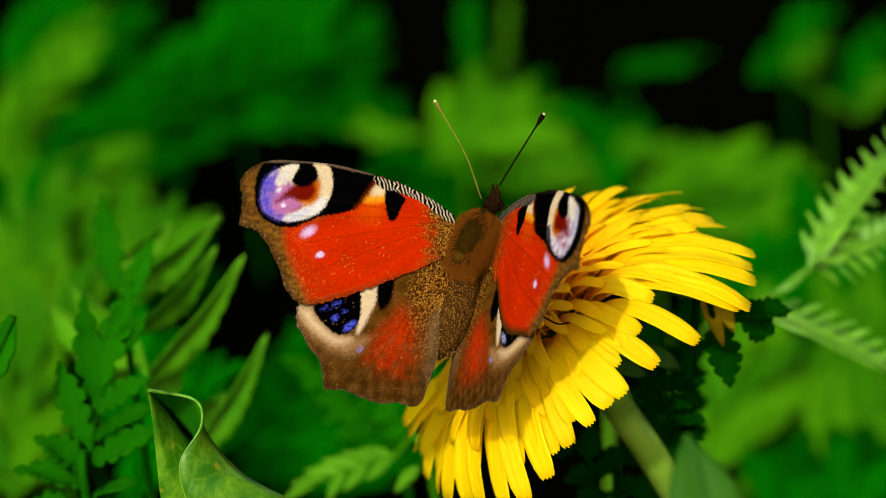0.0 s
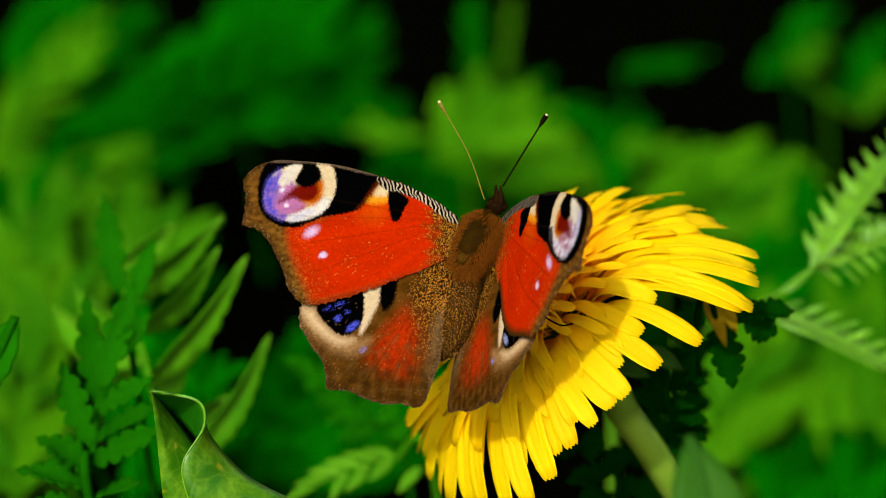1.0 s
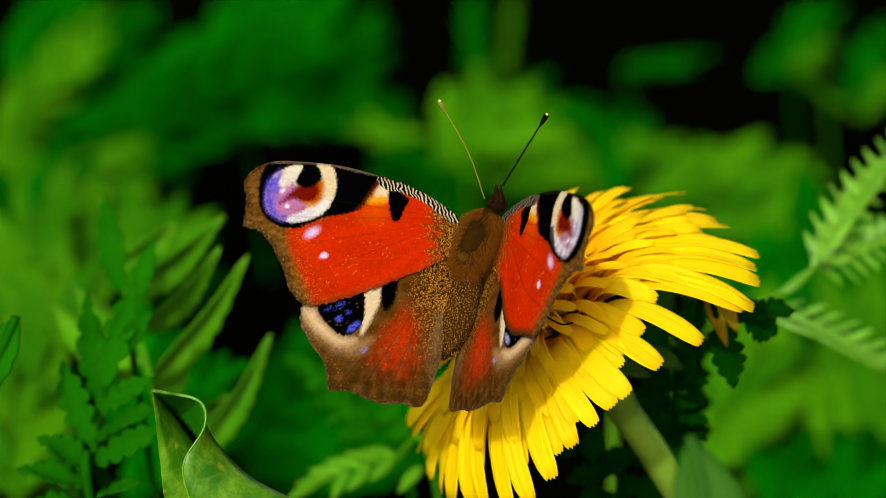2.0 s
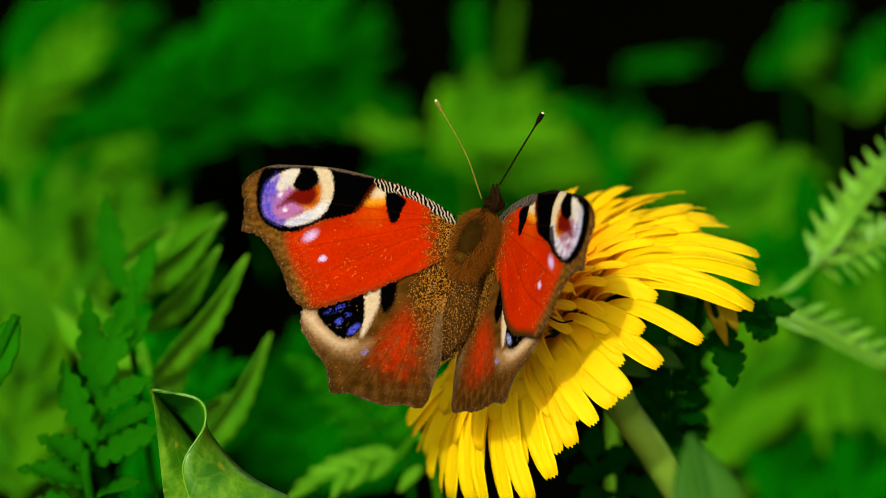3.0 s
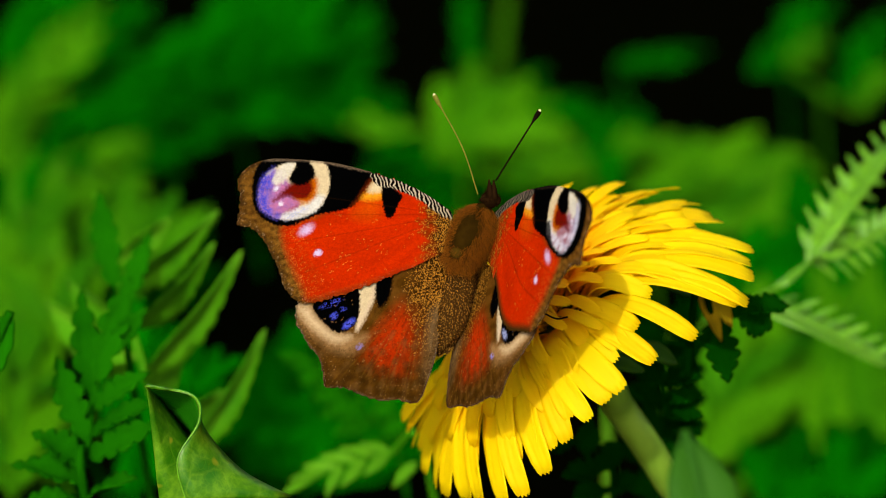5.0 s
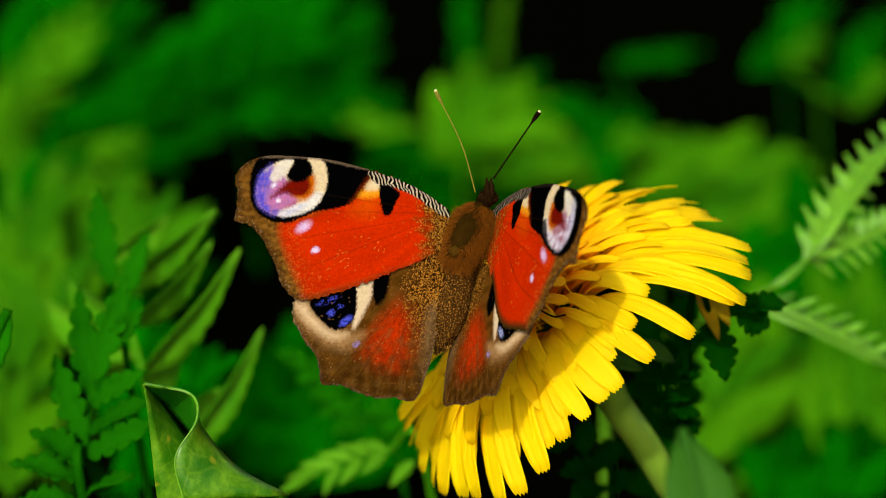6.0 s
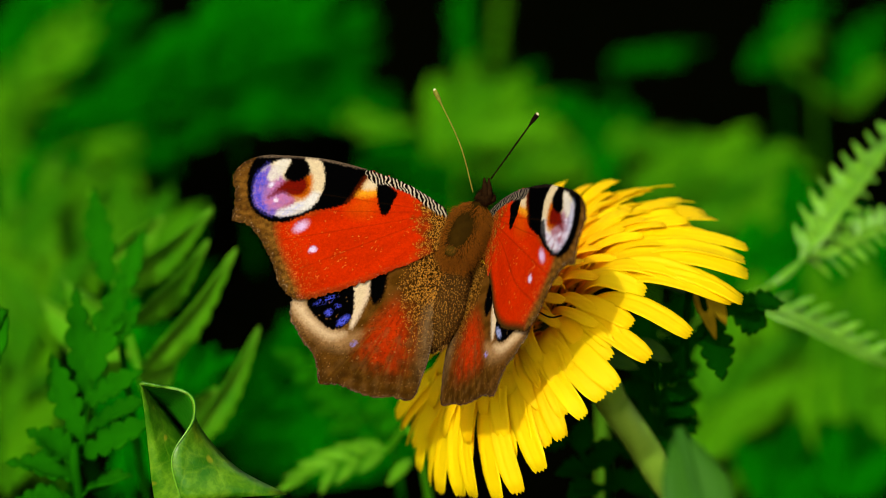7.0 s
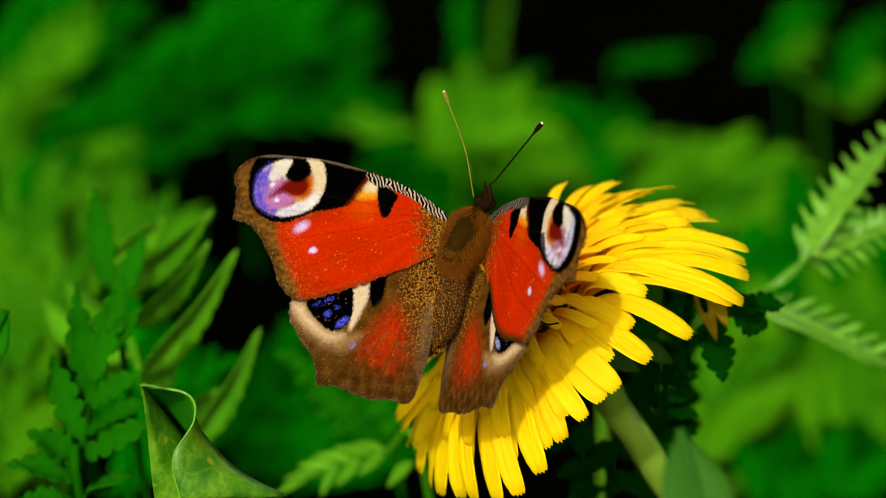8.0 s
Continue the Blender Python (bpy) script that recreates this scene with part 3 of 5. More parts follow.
    w.lay(band * (np.sin(along * 12.6 + 1.5 * rough_field(p, 1.4)) > 0.35 + 0.25 * rough_field(p, 0.5)) * (0.9 if tint is LEVEL else 0.45), (0.62, 0.54, 0.38))
    edge = w.patch([(-27.94, 7.31), (-25.27, 7.64), (-19.49, 7.49), (-13.25, 6.39), (-11.04, 5.67), (-13.25, 5.94), (-19.49, 7.05), (-25.27, 7.20)], 0.15)
    w.lay(edge * (0.4 + 0.5 * w.speckle(0.5)) * (1 if tint is LEVEL else 0.15), (0.22, 0.16, 0.10))
    # two violet dots
    w.lay(w.spot((-20.65, -1.71), 1.05, 0.55, 0.5, 0.6), (0.70, 0.52, 0.75))
    w.lay(w.spot((-19.10, -4.72), 0.55, 0.40, 0.3, 0.3), (0.75, 0.62, 0.85))
    # veins
    for q in ((-29.46, 4.09), (-29.46, 0.45), (-26.42, -3.91), (-24.12, -8.30)):
        e = np.array(q)
        t = np.clip((p @ e) / (e @ e), 0, 1)
        w.lay((np.hypot(*(p - t[:, None] * e).T) < 0.09) * (0.18 if tint is LEVEL else 0.28) * (t > 0.1), DARK_BROWN)
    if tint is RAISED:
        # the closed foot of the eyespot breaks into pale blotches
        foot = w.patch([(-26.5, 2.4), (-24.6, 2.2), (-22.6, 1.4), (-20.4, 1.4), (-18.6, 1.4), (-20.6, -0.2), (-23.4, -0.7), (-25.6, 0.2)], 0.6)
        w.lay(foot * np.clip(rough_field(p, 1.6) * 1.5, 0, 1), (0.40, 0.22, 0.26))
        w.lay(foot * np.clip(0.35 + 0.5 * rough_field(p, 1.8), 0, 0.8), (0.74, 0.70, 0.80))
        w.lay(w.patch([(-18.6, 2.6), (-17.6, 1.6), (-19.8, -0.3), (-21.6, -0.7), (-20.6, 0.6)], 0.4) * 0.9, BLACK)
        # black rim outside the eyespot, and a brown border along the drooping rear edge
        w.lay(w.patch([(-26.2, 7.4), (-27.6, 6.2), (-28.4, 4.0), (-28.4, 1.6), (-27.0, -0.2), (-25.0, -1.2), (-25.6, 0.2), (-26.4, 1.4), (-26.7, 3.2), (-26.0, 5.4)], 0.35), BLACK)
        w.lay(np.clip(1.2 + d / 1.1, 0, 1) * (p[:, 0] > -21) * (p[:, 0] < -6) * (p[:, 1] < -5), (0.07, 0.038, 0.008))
    return w.colour


def paint_hind(p, tint):
    w = Wing(p, BROWN)
    w.lay(0.35 + 0.5 * rough_field(p, 3), (0.098, 0.044, 0.005))
    ray = np.arctan2(p[:, 1] + 3, p[:, 0] + 1)
    streak = 0.55 + 0.25 * np.sin(ray * 60 + 2 * rough_field(p, 6)) + 0.15 * rough_field(p, 2.5)
    w.lay(w.patch([(-7.31, -11.37), (-9.30, -13.59), (-12.46, -16.52), (-13.25, -18.73), (-9.30, -21.18), (-6.51, -20.93), (-4.91, -17.37), (-4.91, -12.88)], 2.8) * (0.45 + 0.3 * streak), (0.38, 0.036, 0.002))
    w.lay(w.patch([(-8.50, -12.85), (-11.28, -16.16), (-11.67, -18.76), (-8.50, -20.30), (-6.91, -18.83), (-6.51, -14.36)], 3.0) * (0.45 + 0.35 * streak), (0.56, 0.036, 0.001))
    for q in ((-20.42, -16.41), (-17.94, -22.34), (-14.42, -23.00), (-10.88, -24.27), (-7.55, -24.42), (-4.91, -23.73)):
        e = np.array(q) - np.array((-2.91, -6.91))
        t = np.clip(((p - np.array((-2.91, -6.91))) @ e) / (e @ e), 0, 1)
        gap = np.hypot(*(p - np.array((-2.91, -6.91)) - t[:, None] * e).T)
        w.lay(np.clip(1.3 - gap / 0.16, 0, 1) * 0.2 * (t > 0.35), DARK_BROWN)
        w.lay((np.abs(gap - 0.3) < 0.1) * 0.25 * (t > 0.55), (0.21, 0.115, 0.02))
    w.lay(np.clip(streak - 0.75, 0, 1) * 1.4 * (p[:, 1] < -12), DARK_BROWN)
    # cream crescents round the blue spot
    w.lay(w.patch([(-22.43, -11.25), (-20.42, -11.48), (-19.34, -13.11), (-17.00, -15.13), (-14.19, -15.61), (-12.46, -15.78), (-14.42, -17.82), (-17.16, -17.49), (-19.49, -15.91), (-21.43, -14.34)], 1.6), (0.36, 0.215, 0.085))
    w.lay(w.patch([(-22.20, -11.61), (-20.58, -11.70), (-19.49, -13.33), (-17.00, -15.35), (-14.82, -15.75), (-16.54, -16.39), (-18.33, -15.70), (-20.42, -13.98)], 1.3), (0.72, 0.55, 0.32))
    w.lay(w.patch([(-13.72, -9.09), (-11.35, -8.37), (-11.04, -10.22), (-12.06, -12.44), (-13.25, -14.43), (-14.03, -15.02), (-13.56, -12.06)], 0.5), (0.72, 0.58, 0.38))
    w.lay(w.patch([(-13.25, -9.25), (-11.83, -8.73), (-11.67, -10.22), (-12.62, -12.22), (-13.25, -12.80)], 0.5), CREAM)
    eye = w.patch([(-19.96, -11.63), (-17.94, -9.81), (-13.87, -9.09), (-13.40, -11.69), (-13.80, -13.69), (-15.29, -15.00), (-16.85, -15.05), (-18.41, -13.93)], 0.2)
    w.lay(eye, BLACK)
    blue = tint["speck"]
    for c, a, b, s, share in (((-17.32, -11.36), 1.5, 0.35, 0.3, 0.32), ((-17.00, -12.99), 0.55, 0.42, 0.3, 0.6), ((-14.97, -14.04), 1.0, 0.45, 0.6, 0.85), ((-15.75, -12.19), 0.4, 0.3, 0.2, 0.35)):
        w.lay(w.spot(c, a, b, s, 0.3) * w.grains(0.10, share), blue)
    w.lay(w.patch([(-11.04, -8.74), (-8.74, -7.63), (-9.14, -10.61), (-10.72, -12.08)], 0.4), BLACK)
    w.lay(w.spot((-13.56, -17.10), 0.45, 0.35, 0.5, 0.3) * w.grains(0.15, 0.8), (0.35, 0.3, 0.7))
    root = np.clip((p[:, 0] + 7.2) / 2.5 + 0.2 * rough_field(p, 3), 0, 1) * np.clip((p[:, 1] + 19) / 8, 0, 1)
    w.lay(root * 0.9, (0.040, 0.017, 0.002))
    w.lay(w.grains(0.075, 0.36 * root, 1.6), (0.46, 0.23, 0.035))
    w.lay(w.patch([(-3.31, -12.90), (-1.29, -12.92), (-2.50, -19.66), (-4.11, -22.62), (-4.67, -20.37)], 1.6) * (0.45 + 0.4 * streak), (0.21, 0.14, 0.065))
    d, _ = signed(p, outline(HIND))
    w.lay((d > -0.9) * 0.6 * w.grains(0.2, 0.6) * (p[:, 1] < -14), (0.085, 0.042, 0.010))
    w.lay((d > -0.2) * 0.5 * (p[:, 1] < -10), (0.03, 0.02, 0.014))
    w.lay((d > -0.28) * w.grains(0.09, 0.22) * (p[:, 1] < -10), (0.28, 0.22, 0.15))
    w.lay((w.grains(0.10, 0.008 + 0.035 * np.clip(1 + d / 2.5, 0, 1)) * (p[:, 1] < -9)) * 0.8, (0.42, 0.25, 0.09))
    pale = w.patch([(-22.6, -11.0), (-11.0, -8.3), (-12.5, -15.8), (-16.0, -17.0), (-20.0, -16.0)], 0.8)
    w.lay(w.grains(0.16, 0.10) * 0.4 * (p[:, 1] < -12) * (1 - pale), (0.05, 0.026, 0.005))
    w.lay(np.clip(rough_field(p, 2.2), 0, 1) * 0.35 * (p[:, 1] < -15) * (1 - pale), (0.19, 0.10, 0.03))
    w.lay(np.clip((-p[:, 1] - 16) / 8, 0, 0.6) * (0.65 + 0.35 * rough_field(p, 2)), (0.045, 0.021, 0.003))
    return w.colour


def wing_mesh(name, points, paint, side, sag, droop=0.0):
    """A cambered wing skin, painted scale by scale; side -1 is the butterfly's left."""
    line = outline(points, 14)
    along = np.cumsum(np.hypot(*(line - np.roll(line, 1, 0)).T))
    edge = np.roll(line, -1, 0) - np.roll(line, 1, 0)
    edge = np.c_[-edge[:, 1], edge[:, 0]] / np.maximum(np.hypot(*edge.T), 1e-6)[:, None]
    ragged = (np.sin(along * 5.5) * 0.5 + np.sin(along * 13.7 + 1) * 0.5 + RNG.normal(0, 0.6, len(line))) * 0.10
    line = line + edge * (ragged * np.clip((-line[:, 0] - 3) / 4, 0, 1) * (line[:, 1] < 5.8))[:, None]
    step = 0.085
    lo, hi = line.min(0) - step, line.max(0) + step
    nx, ny = (int(v) + 2 for v in (hi - lo) / step)
    gx, gy = np.meshgrid(lo[0] + np.arange(nx) * step, lo[1] + np.arange(ny) * step)
    p = np.c_[gx.ravel(), gy.ravel()]
    d, near = signed(p, line)
    idx = np.arange(nx * ny).reshape(ny, nx)
    quads = np.stack([idx[:-1, :-1], idx[:-1, 1:], idx[1:, 1:], idx[1:, :-1]], -1).reshape(-1, 4)
    quads = quads[(d[quads] < 0).sum(1) >= 2]
    used = np.unique(quads)
    back = np.zeros(nx * ny, int)
    back[used] = np.arange(len(used))
    fringe = d > 0
    p[fringe] = near[fringe]
    p = p[used]
    quads = back[quads]
    colour = 0.63 * np.clip(paint(p, LEVEL if side < 0 else RAISED), 0, 1) ** 1.14  # whole pigment darkened, mid tones most, for contrast
    r = np.hypot(*p.T)
    z = sag * (r / 30) ** 2 + 0.05 * np.sin(np.arctan2(p[:, 1], -p[:, 0] + 0.01) * 26) * np.clip(r / 12, 0, 1)
    y = p[:, 1] - droop * np.exp(-((p[:, 0] + 13) / 5.5) ** 2) * np.clip((-p[:, 1] - 2.5) / 5.5, 0, 1)
    co = np.c_[p[:, 0] * (1 if side < 0 else -1), y, z] * 0.001
    if side > 0:
        quads = quads[:, ::-1]
    mesh = bpy.data.meshes.new(name)
    mesh.from_pydata(co.tolist(), [], quads.tolist())
    layer = mesh.color_attributes.new("scales", "FLOAT_COLOR", "POINT")
    layer.data.foreach_set("color", np.c_[np.clip(colour, 0, 1), np.ones(len(co))].astype(np.float32).ravel())
    mesh.shade_smooth()
    mesh.materials.append(M_WING)
    mesh.materials.append(M_UNDER)
    return mesh


BODY = SLANT @ Matrix.Translation(mm(2.71, -4.44, 0))
WING_POSES = {"left_forewing": (-1.06, 8.42, 0.35, 0, 21.5, 0), "left_hindwing": (-1.06, 8.42, -0.15, 0, 21.5, 0),
              "right_forewing": (4.28, 8.11, -1.54, 14.6, -70.1, -29.3), "right_hindwing": (2.93, 6.61, -5.68, -16.7, -64.6, -3.8)}


def wing_pose(name):
    x, y, z, *turn = WING_POSES[name]
    return pose(x * 0.001, y * 0.001, z * 0.001, *turn)


def ball(centre, axes, turn, rings=16, sides=20, rough=0.0):
    bm = bmesh.new()
    bmesh.ops.create_uvsphere(bm, u_segments=sides, v_segments=rings, radius=1)
    for v in bm.verts:
        v.co += v.co * rough * noise.noise(v.co * 4)
        v.co = centre + turn @ Vector((v.co.x * axes[0], v.co.y * axes[1], v.co.z * axes[2])) * 0.001
    return bm


def hairs(spots, length, thick, seed):
    """Fine tapering hairs rising at the spots (place, direction)."""
    rnd = random.Random(seed)
    bm = bmesh.new()
    for p, way in spots:
        side = way.orthogonal().normalized()
        side = Matrix.Rotation(rnd.uniform(0, 6.28), 3, way) @ side
        other = way.cross(side).normalized()
        n = length * rnd.uniform(0.6, 1.3)
        tip = p + way * n + side * n * rnd.uniform(-0.3, 0.3)
        a = [bm.verts.new(p + (side * math.cos(k * 2.094) + other * math.sin(k * 2.094)) * thick) for k in range(3)]
        t = bm.verts.new(tip)
        for k in range(3):
            bm.faces.new((a[k], a[(k + 1) % 3], t))
    return bm


def build_butterfly():
    bug = thing("butterfly", BODY, "red peacock-patterned butterfly with open wings on a dandelion", "butterfly")
    made = {}
    for name, line, paint, side, sag, text in (
            ("left_forewing", FORE, paint_fore, -1, 0.6, "red forewing with a large violet eyespot"),
            ("left_hindwing", HIND, paint_hind, -1, 0.5, "brown hindwing with a blue-black eyespot"),
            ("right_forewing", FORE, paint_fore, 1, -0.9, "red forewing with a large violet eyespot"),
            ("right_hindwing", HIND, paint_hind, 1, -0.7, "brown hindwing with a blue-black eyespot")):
        ob = new(name.split("_")[1], wing_mesh(name, line, paint, side, sag, 2.8 if name == "right_forewing" else 0.0))
        skin = ob.modifiers.new("skin", "SOLIDIFY")
        skin.thickness, skin.offset, skin.material_offset = 0.00005, -1, 1
        ob.parent = bug
        ob.matrix_local = wing_pose(name)
        tagged(ob, text)
        made[name] = ob
    up = (mm(3.91, 10.53, 0.00) - mm(-0.60, 1.51, 0.00)).normalized()
    side = up.cross(Vector((-0.41, 0, 0.91))).normalized()
    turn = Matrix((side, up, side.cross(up))).transposed()
    thorax_at = mm(1.35, 5.42, 0.10)
    part("thorax", ball(thorax_at, (2.6, 5.0, 2.6), turn, rough=0.10), M_THORAX, bug, "furry brown thorax")
    part("scutellum", ball(thorax_at + (up * -2.7 + turn.col[2] * 2.25) * 0.001, (0.85, 0.75, 0.3), turn), M_SCUTELLUM, bug, "small olive plate behind the thorax")
    low = (mm(1.12, 2.26, 0.00) - mm(-3.16, -11.27, 0.00)).normalized()
    side2 = low.cross(Vector((-0.41, 0, 0.91))).normalized()
    turn2 = Matrix((side2, low, side2.cross(low))).transposed()
    mid = mm(-1.10, -3.95, -0.70)
    bm = ball(mid, (2.5, 6.7, 2.3), turn2, 40, 20)
    for v in bm.verts:
        q = turn2.inverted() @ (v.co - mid)
        v.co = mid + turn2 @ (q * (1 + 0.06 * math.sin(q.y * 5200)))
    part("abdomen", bm, M_ABDOMEN, bug, "dark brown ringed abdomen")
    part("head", ball(mm(3.97, 10.37, 0.40), (1.15, 1.35, 1.1), turn, rough=0.1), M_HEAD, bug)
    for spot in (mm(3.22, 10.52, 0.70), mm(4.95, 10.22, 0.50)):
        part("eye", ball(spot, (0.5, 0.65, 0.5), turn), M_HEAD, bug)
    for a, b in ((mm(4.03, 10.51, 1.20), mm(3.88, 13.05, 1.50)), (mm(4.56, 10.36, 1.10), mm(4.48, 12.98, 1.20))):
        part("palp", tube(curve([a, (a + b) / 2 + mm(0, 0, 0.2), b]), [0.00032, 0.00036, 0.00040, 0.00042, 0.00042, 0.00042, 0.0004, 0.00038, 0.00036, 0.00034, 0.0003, 0.00028, 0.00025, 0.0002, 0.00014], 8), M_HEAD, bug)
    rnd = random.Random(8)
    spots = []
    for _ in range(26000):
        v = Vector((rnd.gauss(0, 1), rnd.gauss(0, 1), rnd.gauss(0, 1))).normalized()
        if v.z < -0.3 or (v.z > 0 and (v.x / 0.62) ** 2 + ((v.y - 0.12) / 0.62) ** 2 < rnd.uniform(0.6, 1.25)) or (v.z > 0.7 and -0.66 < v.y < -0.46 and abs(v.x) < 0.25):
            continue
        p = thorax_at + turn @ Vector((v.x * 2.5, v.y * 4.9, v.z * 2.5)) * 0.001
        spots.append((p, (turn @ Vector((v.x * 0.8, v.y * 0.4 - 0.6, v.z * 0.6))).normalized()))
    for _ in range(900):
        v = Vector((rnd.gauss(0, 0.8), rnd.gauss(0, 1), rnd.gauss(0, 0.7))) * 0.0016
        spots.append((mm(3.35, 2.55, -2.60) + turn @ Vector((v.x * 0.6, v.y * 1.8, v.z)), (turn @ Vector((rnd.uniform(-0.3, 0.5), -0.8, rnd.uniform(0, 0.6)))).normalized()))
    # longer fringe spread over the wing roots
    for _ in range(7000):
        s = rnd.choice((-1, 1))
        v = Vector((s * rnd.uniform(0.55, 0.95), rnd.uniform(-0.95, 0.6), rnd.uniform(0.0, 0.6)))
        p = thorax_at + turn @ Vector((v.x * 2.4, v.y * 4.8, v.z * 2.5)) * 0.001
        spots.append((p, (turn @ Vector((s * rnd.uniform(0.3, 1.0), rnd.uniform(-1.2, 0.1), rnd.uniform(0.0, 0.35)))).normalized()))
    part("fur", hairs(spots, 0.0012, 0.000014, 1), M_FUR, bug, "soft brown fur", smooth=False)
    spots = []
    for _ in range(500):
        v = Vector((rnd.gauss(0, 1), rnd.gauss(0, 1), rnd.gauss(0, 1))).normalized()
        if v.z > -0.2:
            spots.append((mm(3.97, 10.37, 0.40) + turn @ Vector((v.x * 1.1, v.y * 1.3, v.z * 1.05)) * 0.001, (turn @ Vector((v.x, v.y - 0.5, v.z * 0.6))).normalized()))
    part("fur", hairs(spots, 0.0006, 0.00003, 3), M_BODY, bug, "dark head fur", smooth=False)
    spots = []
    for _ in range(1300):
        v = Vector((rnd.gauss(0, 1), rnd.gauss(0, 1), rnd.gauss(0, 1))).normalized()
        if v.z < -0.2:
            continue
        p = mid + turn2 @ Vector((v.x * 2.45, v.y * 6.6, v.z * 2.25)) * 0.001
        spots.append((p, (turn2 @ Vector((v.x * 0.8, v.y * 0.3 - 0.9, v.z * 0.5))).normalized()))
    part("fur", hairs(spots, 0.0005, 0.00004, 2), M_GOLD, bug, "short brown abdomen fur", smooth=False)
    spots = []
    for _ in range(1500):
        along = rnd.uniform(-1, 0.35)
        p = mid + (low * along * 6.4 - side2 * rnd.uniform(1.9, 2.9) * math.sqrt(max(0.1, 1 - along * along * 0.7)) + turn2.col[2] * rnd.uniform(0.2, 1.2)) * 0.001
        spots.append((p, (-low + side2 * rnd.uniform(-0.5, 0.15) + turn2.col[2] * rnd.uniform(-0.1, 0.15)).normalized()))
    part("fur", hairs(spots, 0.0017, 0.000016, 4), M_GREY, bug, "grey-brown hair beside the abdomen", smooth=False)
    for name, foot, joint, end, dark in (("left_antenna", mm(2.39, 11.11, 1.00), mm(0.13, 17.20, 2.50), mm(-3.75, 23.83, 4.00), False),
                                         ("right_antenna", mm(4.79, 12.91, 1.00), mm(7.08, 16.62, 2.00), mm(10.55, 22.17, 3.00), True)):
        line = curve([mm(0, 0, 0), joint - foot, end - foot], 14)
        n = len(line)
        radii = [(0.00011 if dark else 0.00009) + (0.00022 * min(1, max(0, (i / n - 0.84) / 0.06)) if i / n < 0.985 else 0.00012) for i in range(n)]
        ob = part("antenna", tube(line, radii, 8), M_BLACK if dark else M_ANTENNA, bug, "thin clubbed antenna")
        ob.matrix_local = Matrix.Translation(foot)
        part("antenna_tip", ball(end - foot, (0.2, 0.25, 0.2), Matrix.Identity(3)), M_TIP, ob, "pale antenna tip")
        made[name], made[name + "_foot"] = ob, foot
    for pts in ((mm(4.57, -1.55, -3.00), mm(8.23, -2.98, 1.00), mm(9.70, -3.93, 2.00), mm(12.29, -5.41, 2.50), mm(14.03, -5.28, 2.00)), (mm(2.27, 6.02, -1.00), mm(6.52, 7.57, -5.00), mm(8.56, 5.29, -9.00)),
                (mm(0.01, 2.25, -2.00), mm(-3.02, -1.61, -6.00), mm(-3.80, -4.83, -12.00))):
        part("leg", tube(curve(list(pts)), [0.00022, 0.00022, 0.0002, 0.00016, 0.00012], 7), M_BLACK, bug, "thin dark leg")
    return bug, made


butterfly, moving = build_butterfly()


# ---- leaves round the flower ----
def frond(label, rachis, leaflets, material, width, teeth, category="fern", group="", thick=0.0006, fold=0.35, depth=0.45, bend=0.12, foot=None, facing=None, jitter=0.35):
    """A leaf stalk through the rachis points with leaflets (base, tip) on it; the stalk goes on to the ground."""
    base = foot or Vector((rachis[0].x + 0.02, rachis[0].y + 0.03, -0.005))
    ob = thing("fern_leaf", base, label, category, group)
    line = curve([base, base.lerp(rachis[0], 0.6) + Vector((0, 0, 0.02)), *rachis], 6)
    n = len(line)
    part("stalk", tube([p - base for p in line], [thick * (1.5 - 1.1 * i / n) for i in range(n)], 7), material, ob)
    for k, (a, b, *more) in enumerate(leaflets):
        size = (b - a).length
        wide = (more[0] if more else width) * 0.001
        leaf = part("leaflet", blade(size, wide, teeth, depth, fold, bend, 0.0003, wide=0.38, wave=0.05, seed=k), material, ob)
        up = facing or (BACK * 0.8 + RISE * 0.6)
        jig = random.Random(k + round(a.x * 1e5))
        tilt = (up.normalized() + Vector([jig.uniform(-jitter, jitter) for _ in range(3)])).normalized()
        leaf.matrix_local = Matrix.Translation(-base) @ span(a, b + up * size * bend * 0.7, tilt)
    return ob


frond("dark green feathery leaf with toothed lobes", [at(-52.1, -38.5, -35.0), at(-52.0, -29.9, -36.0), at(-51.6, -23.4, -38.0), at(-50.1, -16.8, -41.0), at(-48.5, -10.2, -45.0), at(-47.6, -6.3, -47.0)],
      [(at(-51.0, -20.8, -38.0), at(-46.9, -4.9, -45.0), 5), (at(-51.7, -24.3, -38.0), at(-43.0, -18.6, -33.0), 4.2), (at(-51.7, -28.2, -36.0), at(-41.3, -22.0, -30.0), 4.4), (at(-51.8, -31.6, -35.0), at(-40.7, -25.6, -29.0), 4.6), (at(-51.4, -23.5, -38.0), at(-54.9, -6.4, -46.0), 4.6), (at(-52.0, -29.1, -36.0), at(-57.5, -16.7, -38.0), 5), (at(-52.0, -32.5, -35.0), at(-59.6, -27.3, -33.0), 5.4), (at(-52.1, -35.0, -35.0), at(-62.4, -31.6, -32.0), 5.8), (at(-52.1, -37.3, -35.0), at(-44.2, -33.2, -30.0), 4.8), (at(-52.1, -38.5, -35.0), at(-61.5, -37.3, -31.0), 5.8), (at(-49.8, -16.8, -42.0), at(-43.9, -9.3, -40.0), 3.6)],
      M_FERN, 6, 5, "fern leaf", depth=0.55, fold=0.45, jitter=0.4)
